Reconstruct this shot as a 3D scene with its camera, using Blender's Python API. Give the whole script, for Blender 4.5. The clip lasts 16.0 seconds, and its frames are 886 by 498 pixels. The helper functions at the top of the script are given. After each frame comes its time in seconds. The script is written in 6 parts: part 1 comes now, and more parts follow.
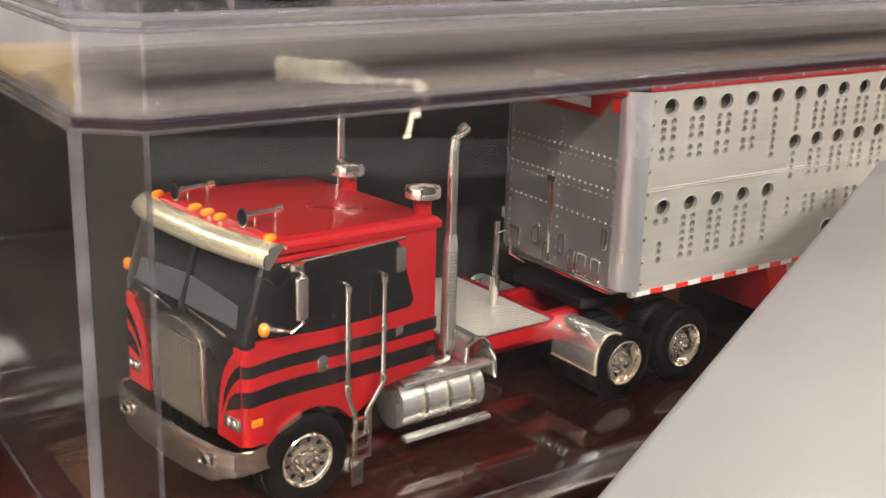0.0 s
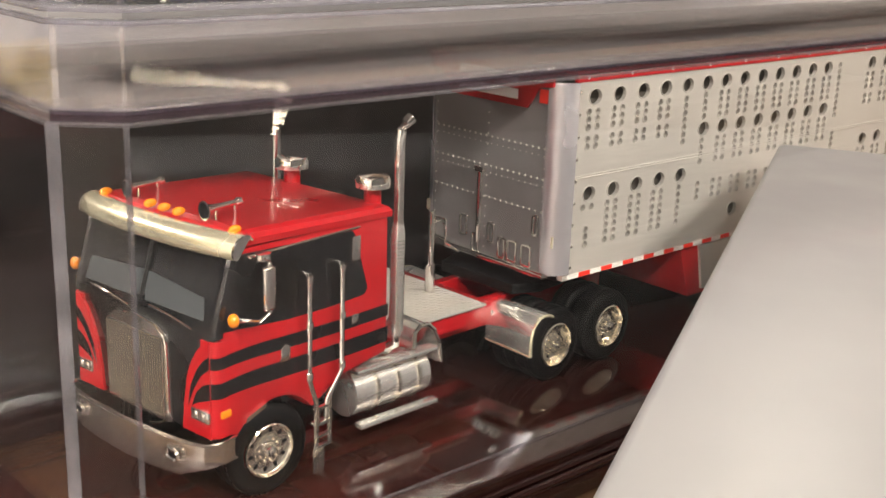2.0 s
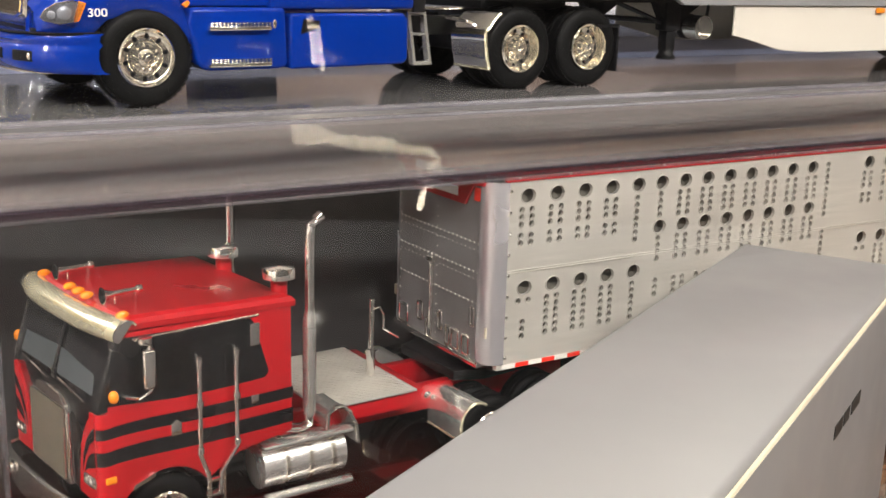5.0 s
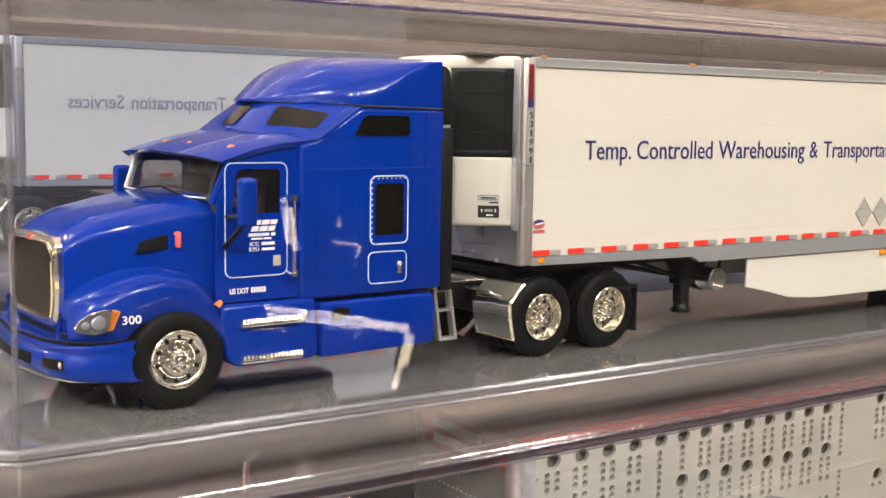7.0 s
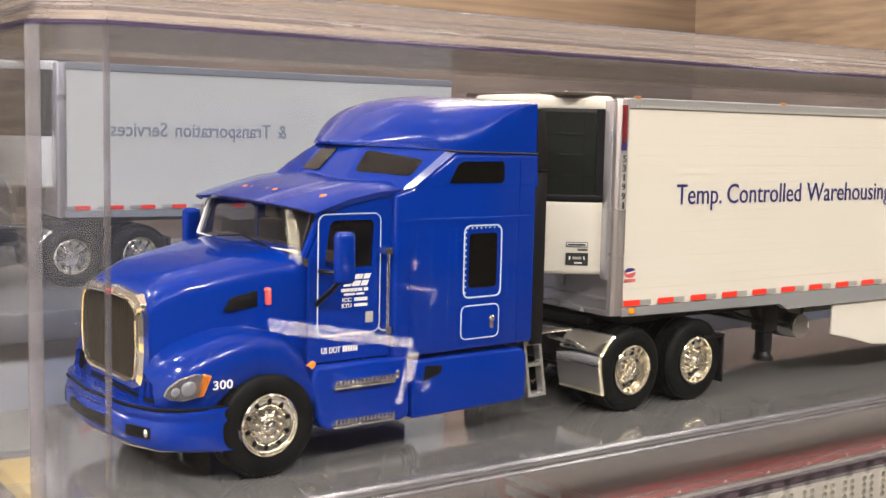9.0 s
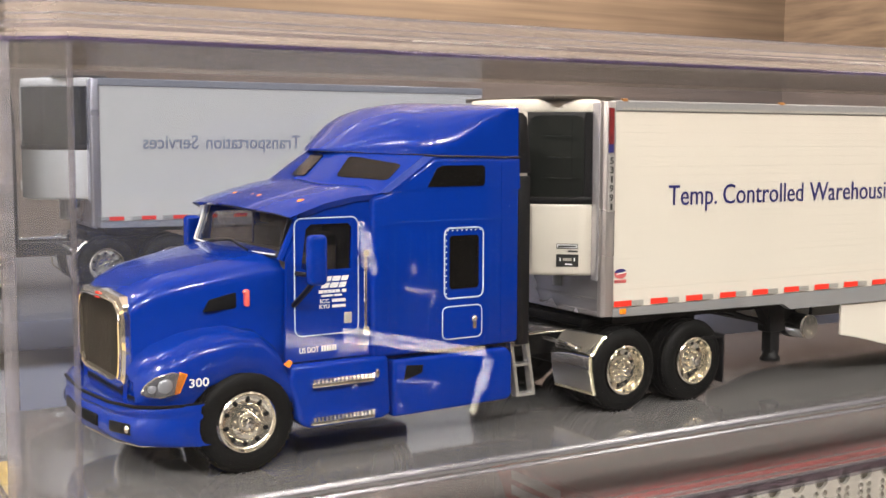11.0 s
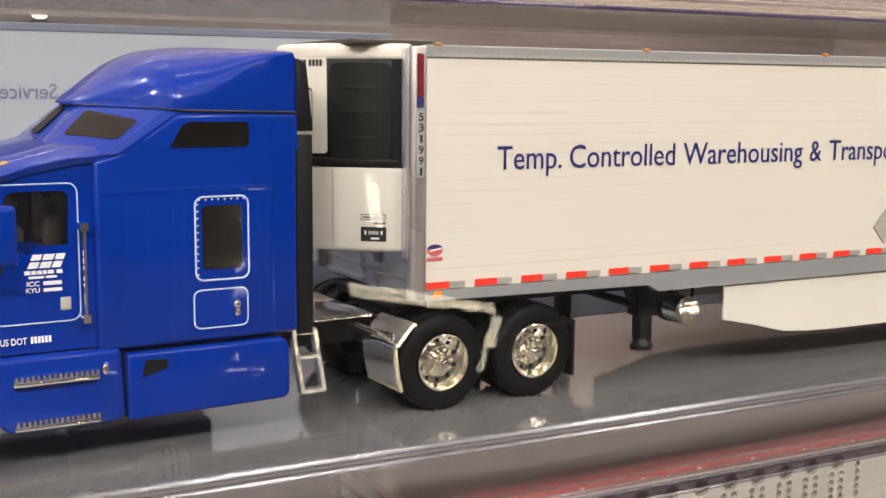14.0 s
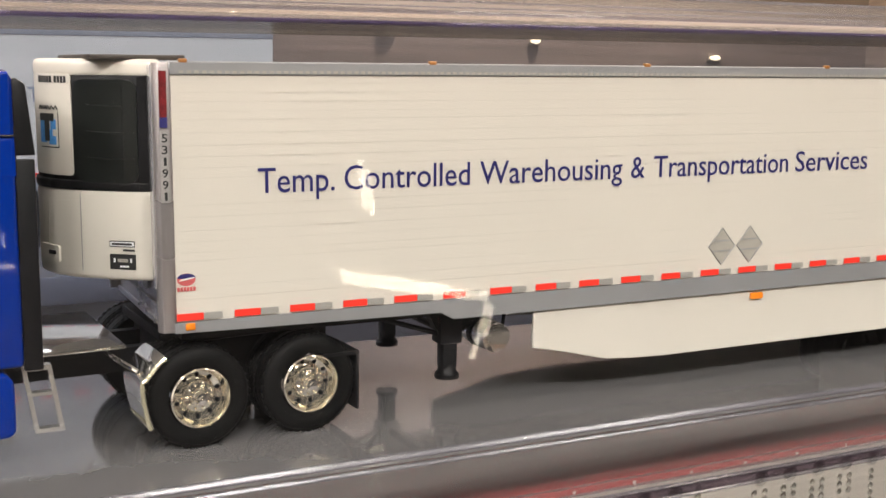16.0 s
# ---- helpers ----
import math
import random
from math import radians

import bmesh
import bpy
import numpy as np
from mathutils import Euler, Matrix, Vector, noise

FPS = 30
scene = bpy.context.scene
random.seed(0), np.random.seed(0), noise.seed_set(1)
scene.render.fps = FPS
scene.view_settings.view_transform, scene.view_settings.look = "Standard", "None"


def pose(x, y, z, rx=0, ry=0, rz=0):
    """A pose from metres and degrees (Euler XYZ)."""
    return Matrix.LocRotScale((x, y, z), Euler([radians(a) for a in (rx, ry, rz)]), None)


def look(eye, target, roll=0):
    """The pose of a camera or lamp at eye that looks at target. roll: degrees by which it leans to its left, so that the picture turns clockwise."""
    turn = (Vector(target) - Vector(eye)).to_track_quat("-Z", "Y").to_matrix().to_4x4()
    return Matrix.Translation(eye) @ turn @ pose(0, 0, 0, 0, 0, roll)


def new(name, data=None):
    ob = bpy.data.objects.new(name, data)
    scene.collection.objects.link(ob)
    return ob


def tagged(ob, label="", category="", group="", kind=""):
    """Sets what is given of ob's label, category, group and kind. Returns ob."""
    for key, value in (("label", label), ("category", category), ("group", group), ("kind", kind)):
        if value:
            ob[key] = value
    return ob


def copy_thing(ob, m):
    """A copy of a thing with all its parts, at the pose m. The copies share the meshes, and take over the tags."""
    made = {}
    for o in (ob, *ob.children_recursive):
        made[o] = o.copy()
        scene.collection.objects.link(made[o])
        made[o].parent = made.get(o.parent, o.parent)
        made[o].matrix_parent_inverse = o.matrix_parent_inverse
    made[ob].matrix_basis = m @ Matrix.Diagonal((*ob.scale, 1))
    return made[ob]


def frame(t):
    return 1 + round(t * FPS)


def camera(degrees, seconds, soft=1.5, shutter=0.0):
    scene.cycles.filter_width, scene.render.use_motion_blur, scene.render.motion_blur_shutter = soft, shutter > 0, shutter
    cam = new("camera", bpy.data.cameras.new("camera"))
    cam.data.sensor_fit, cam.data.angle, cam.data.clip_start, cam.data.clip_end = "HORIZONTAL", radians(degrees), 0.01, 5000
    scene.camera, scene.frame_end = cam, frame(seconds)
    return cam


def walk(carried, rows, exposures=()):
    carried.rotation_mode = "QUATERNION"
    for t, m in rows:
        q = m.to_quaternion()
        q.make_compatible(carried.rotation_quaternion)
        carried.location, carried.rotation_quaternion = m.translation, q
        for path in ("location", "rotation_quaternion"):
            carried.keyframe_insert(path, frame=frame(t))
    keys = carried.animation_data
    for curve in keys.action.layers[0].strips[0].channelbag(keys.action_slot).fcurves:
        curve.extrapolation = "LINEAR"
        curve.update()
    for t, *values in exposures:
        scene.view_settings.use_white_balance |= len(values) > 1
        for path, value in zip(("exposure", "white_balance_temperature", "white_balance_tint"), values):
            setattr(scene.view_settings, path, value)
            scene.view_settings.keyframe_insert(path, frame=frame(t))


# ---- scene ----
# All lengths below are in model units U; one U is S metres, and the tabletop lies at z = 0 in the world.
S = 1 / 75
Z0 = 7.65

import itertools

# ---- camera ----
cam = camera(41.61, 16.0, 1.5)
# seconds, eye (U), heading to the left of +y, pitch, lean (degrees)
PATH = [
    (0, -12.035, -12.329, 0.901, -34.59, -17.20, 1.78),
    (0.5, -12.466, -12.064, 0.437, -35.57, -18.04, 1.72),
    (1, -12.955, -12.079, 0.589, -38.42, -17.92, 1.47),
    (1.5, -13.270, -11.900, 0.482, -41.04, -17.49, 1.63),
    (2, -13.350, -11.924, 0.741, -42.06, -16.65, 1.96),
    (2.5, -12.994, -12.491, 0.960, -41.06, -15.32, 2.13),
    (3, -12.626, -12.985, 0.953, -38.79, -14.84, 2.04),
    (3.2, -12.489, -13.053, 0.927, -37.78, -14.94, 2.10),
    (5.3, -10.484, -15.188, 1.824, -31.66, -13.61, 1.76),
    (5.5, -10.619, -15.027, 1.966, -31.38, -13.15, 1.79),
    (6, -10.848, -14.756, 2.363, -31.67, -10.95, 1.70),
    (6.5, -11.086, -14.286, 2.953, -32.86, -8.17, 1.42),
    (7, -11.099, -14.092, 3.306, -33.90, -6.30, 0.84),
    (7.5, -10.896, -14.214, 3.770, -32.38, -6.34, 0.72),
    (8, -11.163, -12.982, 3.809, -33.46, -6.05, 0.91),
    (8.2, -11.670, -12.374, 3.883, -34.50, -6.37, 1.57),
    (10.3, -11.763, -13.310, 3.587, -33.20, -4.97, -0.26),
    (10.5, -11.360, -13.491, 3.618, -31.96, -5.12, -0.19),
    (11, -10.724, -13.552, 3.731, -30.04, -5.47, 0.22),
    (11.5, -10.037, -13.569, 3.629, -29.46, -5.61, 0.19),
    (12, -9.505, -13.190, 3.603, -29.76, -5.91, 0.09),
    (12.5, -8.870, -12.872, 3.344, -29.47, -6.74, 0.19),
    (13, -8.792, -12.582, 3.233, -28.14, -7.29, 0.41),
    (13.5, -7.743, -12.703, 3.579, -27.45, -7.86, 0.43),
    (14, -6.510, -12.932, 3.769, -27.66, -7.92, 0.51),
    (14.5, -5.759, -13.169, 3.952, -27.19, -7.74, 0.14),
    (15, -4.896, -13.095, 4.193, -28.04, -8.68, 0.79),
    (15.5, -4.016, -13.282, 4.219, -27.85, -8.52, 0.82),
    (16, -3.074, -13.503, 4.250, -26.04, -8.92, 0.52),
]


def view(x, y, z, yaw, pitch, lean):
    a, b = radians(yaw), radians(pitch)
    eye = Vector((x, y, z + Z0)) * S
    ahead = Vector((-math.sin(a) * math.cos(b), math.cos(a) * math.cos(b), math.sin(b)))
    return look(eye, eye + ahead, lean)


walk(cam, [(t, view(x, y, z, yaw, pitch, lean)) for t, x, y, z, yaw, pitch, lean in PATH], [(0, 0.26, 6700, 10), (0.5, 0.36, 6700, 10), (2, 0.36, 6850, 10), (3.2, 0.34, 6700, 10), (5.5, 0.24, 6550, 8), (8, 0.1, 6650, 8), (10.5, 0.12, 6550, 8), (13, 0.1, 6550, 8), (16, -0.08, 6450, 8)])

# ---- world and exposure ----
world = bpy.data.worlds.new("hall_air")
world.use_nodes = True
world.node_tree.nodes["Background"].inputs[0].default_value = (1.0, 0.93, 0.84, 1)
world.node_tree.nodes["Background"].inputs[1].default_value = 0.2
scene.world = world


# ---- building helpers ----
def thing(name, label, category, x=0.0, y=0.0, z=0.0, rz=0.0, group="", kind=""):
    ob = new(name)
    ob.empty_display_size = 0.01
    ob.matrix_basis = pose(x * S, y * S, (z + Z0) * S, 0, 0, rz)
    return tagged(ob, label, category, group, kind)


def finish(bm, mats, smooth=40):
    bmesh.ops.recalc_face_normals(bm, faces=bm.faces)
    bmesh.ops.scale(bm, vec=(S, S, S), verts=bm.verts)
    me = bpy.data.meshes.new("mesh")
    bm.to_mesh(me)
    bm.free()
    for m in mats if isinstance(mats, (list, tuple)) else [mats]:
        me.materials.append(m)
    if smooth:
        me.shade_smooth()
        me.set_sharp_from_angle(angle=radians(smooth))
    return me


def put(name, me, parent, x=0.0, y=0.0, z=0.0, rx=0.0, ry=0.0, rz=0.0, label=""):
    ob = new(name, me)
    ob.parent = parent
    ob.matrix_basis = pose(x * S, y * S, z * S, rx, ry, rz)
    return tagged(ob, label)


def part(name, bm, mat, parent, label="", smooth=40):
    return put(name, finish(bm, mat, smooth), parent, label=label)


def structure(name, bm, mat, label, smooth=0):
    ob = new(name, finish(bm, mat, smooth))
    ob.location = (0, 0, Z0 * S)
    return tagged(ob, label, kind="structure")


def box(x0, x1, y0, y1, z0, z1, bevel=0.0, seg=2, bm=None):
    b = bmesh.new()
    bmesh.ops.create_cube(b, size=1)
    for v in b.verts:
        v.co = ((x0 + x1) / 2 + v.co.x * (x1 - x0), (y0 + y1) / 2 + v.co.y * (y1 - y0), (z0 + z1) / 2 + v.co.z * (z1 - z0))
    if bevel:
        bmesh.ops.bevel(b, geom=list(b.edges), offset=bevel, segments=seg, affect="EDGES", profile=0.5)
    return merge(bm, b)


def merge(bm, b):
    if bm is None:
        return b
    me = bpy.data.meshes.new("tmp")
    b.to_mesh(me)
    b.free()
    bm.from_mesh(me)
    bpy.data.meshes.remove(me)
    return bm


def prism(profile, y0, y1, bevel=0.0, seg=2, axis="y", bm=None):
    """A polygon drawn in x and z, drawn out along y (or drawn in x and y and drawn out along z)."""
    b = bmesh.new()
    mk = (lambda p, q: (p[0], q, p[1])) if axis == "y" else ((lambda p, q: (p[0], p[1], q)) if axis == "z" else (lambda p, q: (q, p[0], p[1])))
    lo = [b.verts.new(mk(p, y0)) for p in profile]
    hi = [b.verts.new(mk(p, y1)) for p in profile]
    b.faces.new(lo)
    b.faces.new(hi[::-1])
    for i in range(len(lo)):
        j = (i + 1) % len(lo)
        b.faces.new((lo[i], hi[i], hi[j], lo[j]))
    if bevel:
        bmesh.ops.recalc_face_normals(b, faces=b.faces)
        bmesh.ops.bevel(b, geom=list(b.edges), offset=bevel, segments=seg, affect="EDGES", profile=0.5, clamp_overlap=True)
    return merge(bm, b)


def loft(rings, caps=True, bm=None):
    b = bmesh.new()
    vs = [[b.verts.new(p) for p in ring] for ring in rings]
    n = len(rings[0])
    for a, c in zip(vs, vs[1:]):
        for i in range(n):
            j = (i + 1) % n
            b.faces.new((a[i], a[j], c[j], c[i]))
    if caps:
        b.faces.new(vs[0][::-1])
        b.faces.new(vs[-1])
    return merge(bm, b)


def sheet(rows, thick=0.0, bm=None):
    """A grid of points skinned as one surface, given some thickness."""
    b = bmesh.new()
    vs = [[b.verts.new(p) for p in row] for row in rows]
    for a, c in zip(vs, vs[1:]):
        for i in range(len(a) - 1):
            b.faces.new((a[i], a[i + 1], c[i + 1], c[i]))
    if thick:
        bmesh.ops.recalc_face_normals(b, faces=b.faces)
        bmesh.ops.solidify(b, geom=list(b.faces), thickness=thick)
    return merge(bm, b)


def tube(points, r, seg=10, bm=None, caps=True):
    pts = [Vector(p) for p in points]
    rs = r if isinstance(r, (list, tuple)) else [r] * len(pts)
    rings = []
    for i, p in enumerate(pts):
        d = (pts[min(i + 1, len(pts) - 1)] - pts[max(i - 1, 0)]).normalized()
        up = Vector((0, 0, 1)) if abs(d.z) < 0.9 else Vector((0, 1, 0))
        u = d.cross(up).normalized()
        v = u.cross(d)
        rings.append([p + rs[i] * (math.cos(k * math.tau / seg) * u + math.sin(k * math.tau / seg) * v) for k in range(seg)])
    return loft(rings, caps, bm)


def lathe(profile, seg=40, bm=None):
    """Pairs of radius and y turned about the y axis."""
    b = bmesh.new()
    rings = [[b.verts.new((r * math.cos(k * math.tau / seg), y, r * math.sin(k * math.tau / seg))) for k in range(seg)] for r, y in profile]
    for a, c in zip(rings, rings[1:]):
        for i in range(seg):
            j = (i + 1) % seg
            b.faces.new((a[i], a[j], c[j], c[i]))
    if profile[-1][0] < 0.05:
        b.faces.new(rings[-1][::-1])
    return merge(bm, b)


def ball(x, y, z, r, sx=1, sy=1, sz=1, bm=None, seg=10):
    b = bmesh.new()
    bmesh.ops.create_uvsphere(b, u_segments=seg, v_segments=max(6, seg // 2 + 2), radius=r)
    for v in b.verts:
        v.co = (x + v.co.x * sx, y + v.co.y * sy, z + v.co.z * sz)
    return merge(bm, b)


def rounded(x0, x1, z0, z1, r, n=4):
    """Outline of a rectangle with round corners, in x and z."""
    out = []
    for cx, cz, a in ((x1 - r, z1 - r, 0), (x0 + r, z1 - r, 90), (x0 + r, z0 + r, 180), (x1 - r, z0 + r, 270)):
        for k in range(n + 1):
            t = radians(a + 90 * k / n)
            out.append((cx + r * math.cos(t), cz + r * math.sin(t)))
    return out


def ring_of(outline, y, r, seg=6, bm=None):
    """A thin bead that runs round an outline in x and z at the depth y."""
    b = bmesh.new()
    n = len(outline)
    rings = []
    for i, (x, z) in enumerate(outline):
        px, pz = outline[i - 1]
        qx, qz = outline[(i + 1) % n]
        d = Vector((qx - px, 0, qz - pz)).normalized()
        u = Vector((-d.z, 0, d.x))
        rings.append([b.verts.new(Vector((x, y, z)) + r * (math.cos(k * math.tau / seg) * u + math.sin(k * math.tau / seg) * Vector((0, 1, 0)))) for k in range(seg)])
    for i in range(n):
        a, c = rings[i], rings[(i + 1) % n]
        for k in range(seg):
            j = (k + 1) % seg
            b.faces.new((a[k], a[j], c[j], c[k]))
    return merge(bm, b)


def holed(outer, holes, y0, y1):
    """A flat panel in x and z with openings cut through it."""
    b = bmesh.new()
    es = []
    for loop in [outer] + holes:
        vs = [b.verts.new((x, y0, z)) for x, z in loop]
        es += [b.edges.new((vs[i], vs[(i + 1) % len(vs)])) for i in range(len(vs))]
    bmesh.ops.triangle_fill(b, use_beauty=True, use_dissolve=False, edges=es)
    g = bmesh.ops.extrude_face_region(b, geom=list(b.faces))
    bmesh.ops.translate(b, vec=(0, y1 - y0, 0), verts=[v for v in g["geom"] if isinstance(v, bmesh.types.BMVert)])
    return b


def patch(corners, outline, lift=0.008, bm=None):
    """A thin plate on a four-cornered face: outline points are shares along and up the face."""
    a, b_, c, d = (Vector(p) for p in corners)
    n = (b_ - a).cross(d - a).normalized()
    b = bmesh.new()
    pts = [(a * (1 - u) + b_ * u) * (1 - v) + (d * (1 - u) + c * u) * v for u, v in outline]
    lo, hi = [b.verts.new(p - n * lift) for p in pts], [b.verts.new(p + n * lift) for p in pts]
    b.faces.new(lo)
    b.faces.new(hi[::-1])
    for i in range(len(pts)):
        j = (i + 1) % len(pts)
        b.faces.new((lo[i], hi[i], hi[j], lo[j]))
    return merge(bm, b)


def cut_corners(quad, k=0.1):
    """The corners of a four-sided outline rounded off."""
    out = []
    for i, p in enumerate(quad):
        p, a, b = Vector(p), Vector(quad[i - 1]), Vector(quad[(i + 1) % len(quad)])
        a, b = p.lerp(a, k), p.lerp(b, k)
        out += [a, 0.25 * a + 0.5 * p + 0.25 * b, b]
    return [(p.x, p.y) for p in out]


def lettering(name, text, parent, mat, x, y, z, height, width=None, rx=90.0, rz=0.0, align="LEFT", slant=0.0, gap=1.0, bold=0.0):
    """Raised flat letters of the built-in font; height is that of a capital."""
    cu = bpy.data.curves.new("letters", "FONT")
    cu.body, cu.size, cu.extrude, cu.align_x, cu.shear, cu.space_character, cu.offset = text, 1.0, 0.004, align, slant, gap, bold
    cu.resolution_u = 3
    tmp = bpy.data.objects.new("letters", cu)
    me = bpy.data.meshes.new_from_object(tmp)
    bpy.data.objects.remove(tmp)
    bpy.data.curves.remove(cu)
    xs = [v.co.x for v in me.vertices]
    kz = height / 0.69
    kx = width / (max(xs) - min(xs)) if width else kz
    for v in me.vertices:
        v.co = ((v.co.x - (min(xs) if width else 0)) * kx * S, v.co.y * kz * S, v.co.z * S)
    me.materials.clear()
    me.materials.append(mat)
    return put(name, me, parent, x, y, z, rx, 0, rz)


# ---- materials ----
def nodes_of(name):
    m = bpy.data.materials.new(name)
    m.use_nodes = True
    nt = m.node_tree
    return m, nt, nt.nodes["Principled BSDF"]


def noise_node(nt, scale, detail=4.0, stretch=None):
    co = nt.nodes.new("ShaderNodeTexCoord")
    n = nt.nodes.new("ShaderNodeTexNoise")
    n.inputs["Scale"].default_value, n.inputs["Detail"].default_value = scale, detail
    if stretch:
        mp = nt.nodes.new("ShaderNodeMapping")
        mp.inputs["Scale"].default_value = stretch
        nt.links.new(co.outputs["Object"], mp.inputs[0])
        nt.links.new(mp.outputs[0], n.inputs["Vector"])
    else:
        nt.links.new(co.outputs["Object"], n.inputs["Vector"])
    return n


def surface(name, color, rough=0.4, metal=0.0, coat=0.0, vary=0.12, grain=300.0, bump=0.0, spec=0.5, stretch=None, rough_vary=0.1, big=40.0):
    """A painted, plastic or metal surface: colour varied at two scales, roughness varied, fine relief."""
    m, nt, p = nodes_of(name)
    fine, wide = noise_node(nt, grain, 5.0, stretch), noise_node(nt, big, 3.0)
    add = nt.nodes.new("ShaderNodeMath")
    add.operation = "ADD"
    nt.links.new(fine.outputs["Fac"], add.inputs[0])
    nt.links.new(wide.outputs["Fac"], add.inputs[1])
    ramp = nt.nodes.new("ShaderNodeMapRange")
    ramp.inputs["From Min"].default_value, ramp.inputs["From Max"].default_value = 0.6, 1.4
    ramp.inputs["To Min"].default_value, ramp.inputs["To Max"].default_value = 1 - vary, 1 + vary
    nt.links.new(add.outputs[0], ramp.inputs["Value"])
    mul = nt.nodes.new("ShaderNodeVectorMath")
    mul.operation = "SCALE"
    mul.inputs[0].default_value = color
    nt.links.new(ramp.outputs[0], mul.inputs["Scale"])
    nt.links.new(mul.outputs[0], p.inputs["Base Color"])
    rr = nt.nodes.new("ShaderNodeMapRange")
    rr.inputs["From Min"].default_value, rr.inputs["From Max"].default_value = 0.3, 0.7
    rr.inputs["To Min"].default_value, rr.inputs["To Max"].default_value = max(0.01, rough * (1 - rough_vary)), min(1, rough * (1 + 2 * rough_vary))
    nt.links.new(wide.outputs["Fac"], rr.inputs["Value"])
    nt.links.new(rr.outputs[0], p.inputs["Roughness"])
    p.inputs["Metallic"].default_value = metal
    p.inputs["Coat Weight"].default_value = coat
    p.inputs["Coat Roughness"].default_value = 0.04
    p.inputs["Specular IOR Level"].default_value = spec
    if bump:
        bp = nt.nodes.new("ShaderNodeBump")
        bp.inputs["Strength"].default_value, bp.inputs["Distance"].default_value = bump, 0.0004
        nt.links.new(fine.outputs["Fac"], bp.inputs["Height"])
        nt.links.new(bp.outputs[0], p.inputs["Normal"])
    return m


def glow(name, color, strength):
    m, nt, p = nodes_of(name)
    p.inputs["Base Color"].default_value = (*color, 1)
    p.inputs["Emission Color"].default_value = (*color, 1)
    p.inputs["Emission Strength"].default_value = strength
    return m


def clear(name, tint=(0.97, 0.97, 0.97), ior=1.45, rough=0.02, wobble=0.0, scale=30.0, haze=0.0, gloss=1.0, streak=None, veil=(0.86, 0.84, 0.87)):
    """A thin clear sheet: it lets light through and mirrors more the flatter it is looked at; haze is a painted veil
    for glare and reflections, with some scratches.
    """
    m, nt, p = nodes_of(name)
    nt.nodes.remove(p)
    out = nt.nodes["Material Output"]
    tr, gl, lw, mix = (nt.nodes.new(k) for k in ("ShaderNodeBsdfTransparent", "ShaderNodeBsdfGlossy", "ShaderNodeLayerWeight", "ShaderNodeMixShader"))
    base = ((ior - 1) / (ior + 1)) ** 2
    pw, ma = nt.nodes.new("ShaderNodeMath"), nt.nodes.new("ShaderNodeMath")
    pw.operation, ma.operation = "POWER", "MULTIPLY_ADD"
    pw.inputs[1].default_value, ma.inputs[1].default_value, ma.inputs[2].default_value = 5.0, 1 - base, base
    lw.inputs["Blend"].default_value = 0.5
    nt.links.new(lw.outputs["Facing"], pw.inputs[0])
    nt.links.new(pw.outputs[0], ma.inputs[0])
    tr.inputs["Color"].default_value = (*tint, 1)
    gl.inputs["Roughness"].default_value = rough
    gl.inputs["Color"].default_value = (gloss, gloss, gloss, 1)
    nt.links.new(ma.outputs[0], mix.inputs[0])
    if wobble:
        n = noise_node(nt, scale, 2.0, streak)
        bp = nt.nodes.new("ShaderNodeBump")
        bp.inputs["Strength"].default_value, bp.inputs["Distance"].default_value = wobble, 0.001
        nt.links.new(n.outputs["Fac"], bp.inputs["Height"])
        nt.links.new(bp.outputs[0], gl.inputs["Normal"])
    last = tr
    if haze:
        df, mh = nt.nodes.new("ShaderNodeBsdfTranslucent"), nt.nodes.new("ShaderNodeMixShader")
        d2, md = nt.nodes.new("ShaderNodeBsdfDiffuse"), nt.nodes.new("ShaderNodeMixShader")
        for d in (df, d2):
            d.inputs["Color"].default_value = (*veil, 1)
        nt.links.new(df.outputs[0], md.inputs[1])
        nt.links.new(d2.outputs[0], md.inputs[2])
        sp = noise_node(nt, 160.0, 6.0, (0.02, 0.6, 1.0) if streak else (0.15, 0.15, 1.0))
        mr = nt.nodes.new("ShaderNodeMapRange")
        mr.inputs["From Min"].default_value, mr.inputs["From Max"].default_value = 0.3, 0.75
        mr.inputs["To Min"].default_value, mr.inputs["To Max"].default_value = haze * (0.1 if streak else 0.6), haze * (2.6 if streak else 1.6)
        nt.links.new(sp.outputs["Fac"], mr.inputs["Value"])
        nt.links.new(mr.outputs[0], mh.inputs[0])
        nt.links.new(tr.outputs[0], mh.inputs[1])
        nt.links.new(md.outputs[0], mh.inputs[2])
        last = mh
    nt.links.new(last.outputs[0], mix.inputs[1])
    nt.links.new(gl.outputs[0], mix.inputs[2])
    nt.links.new(mix.outputs[0], out.inputs[0])
    return m


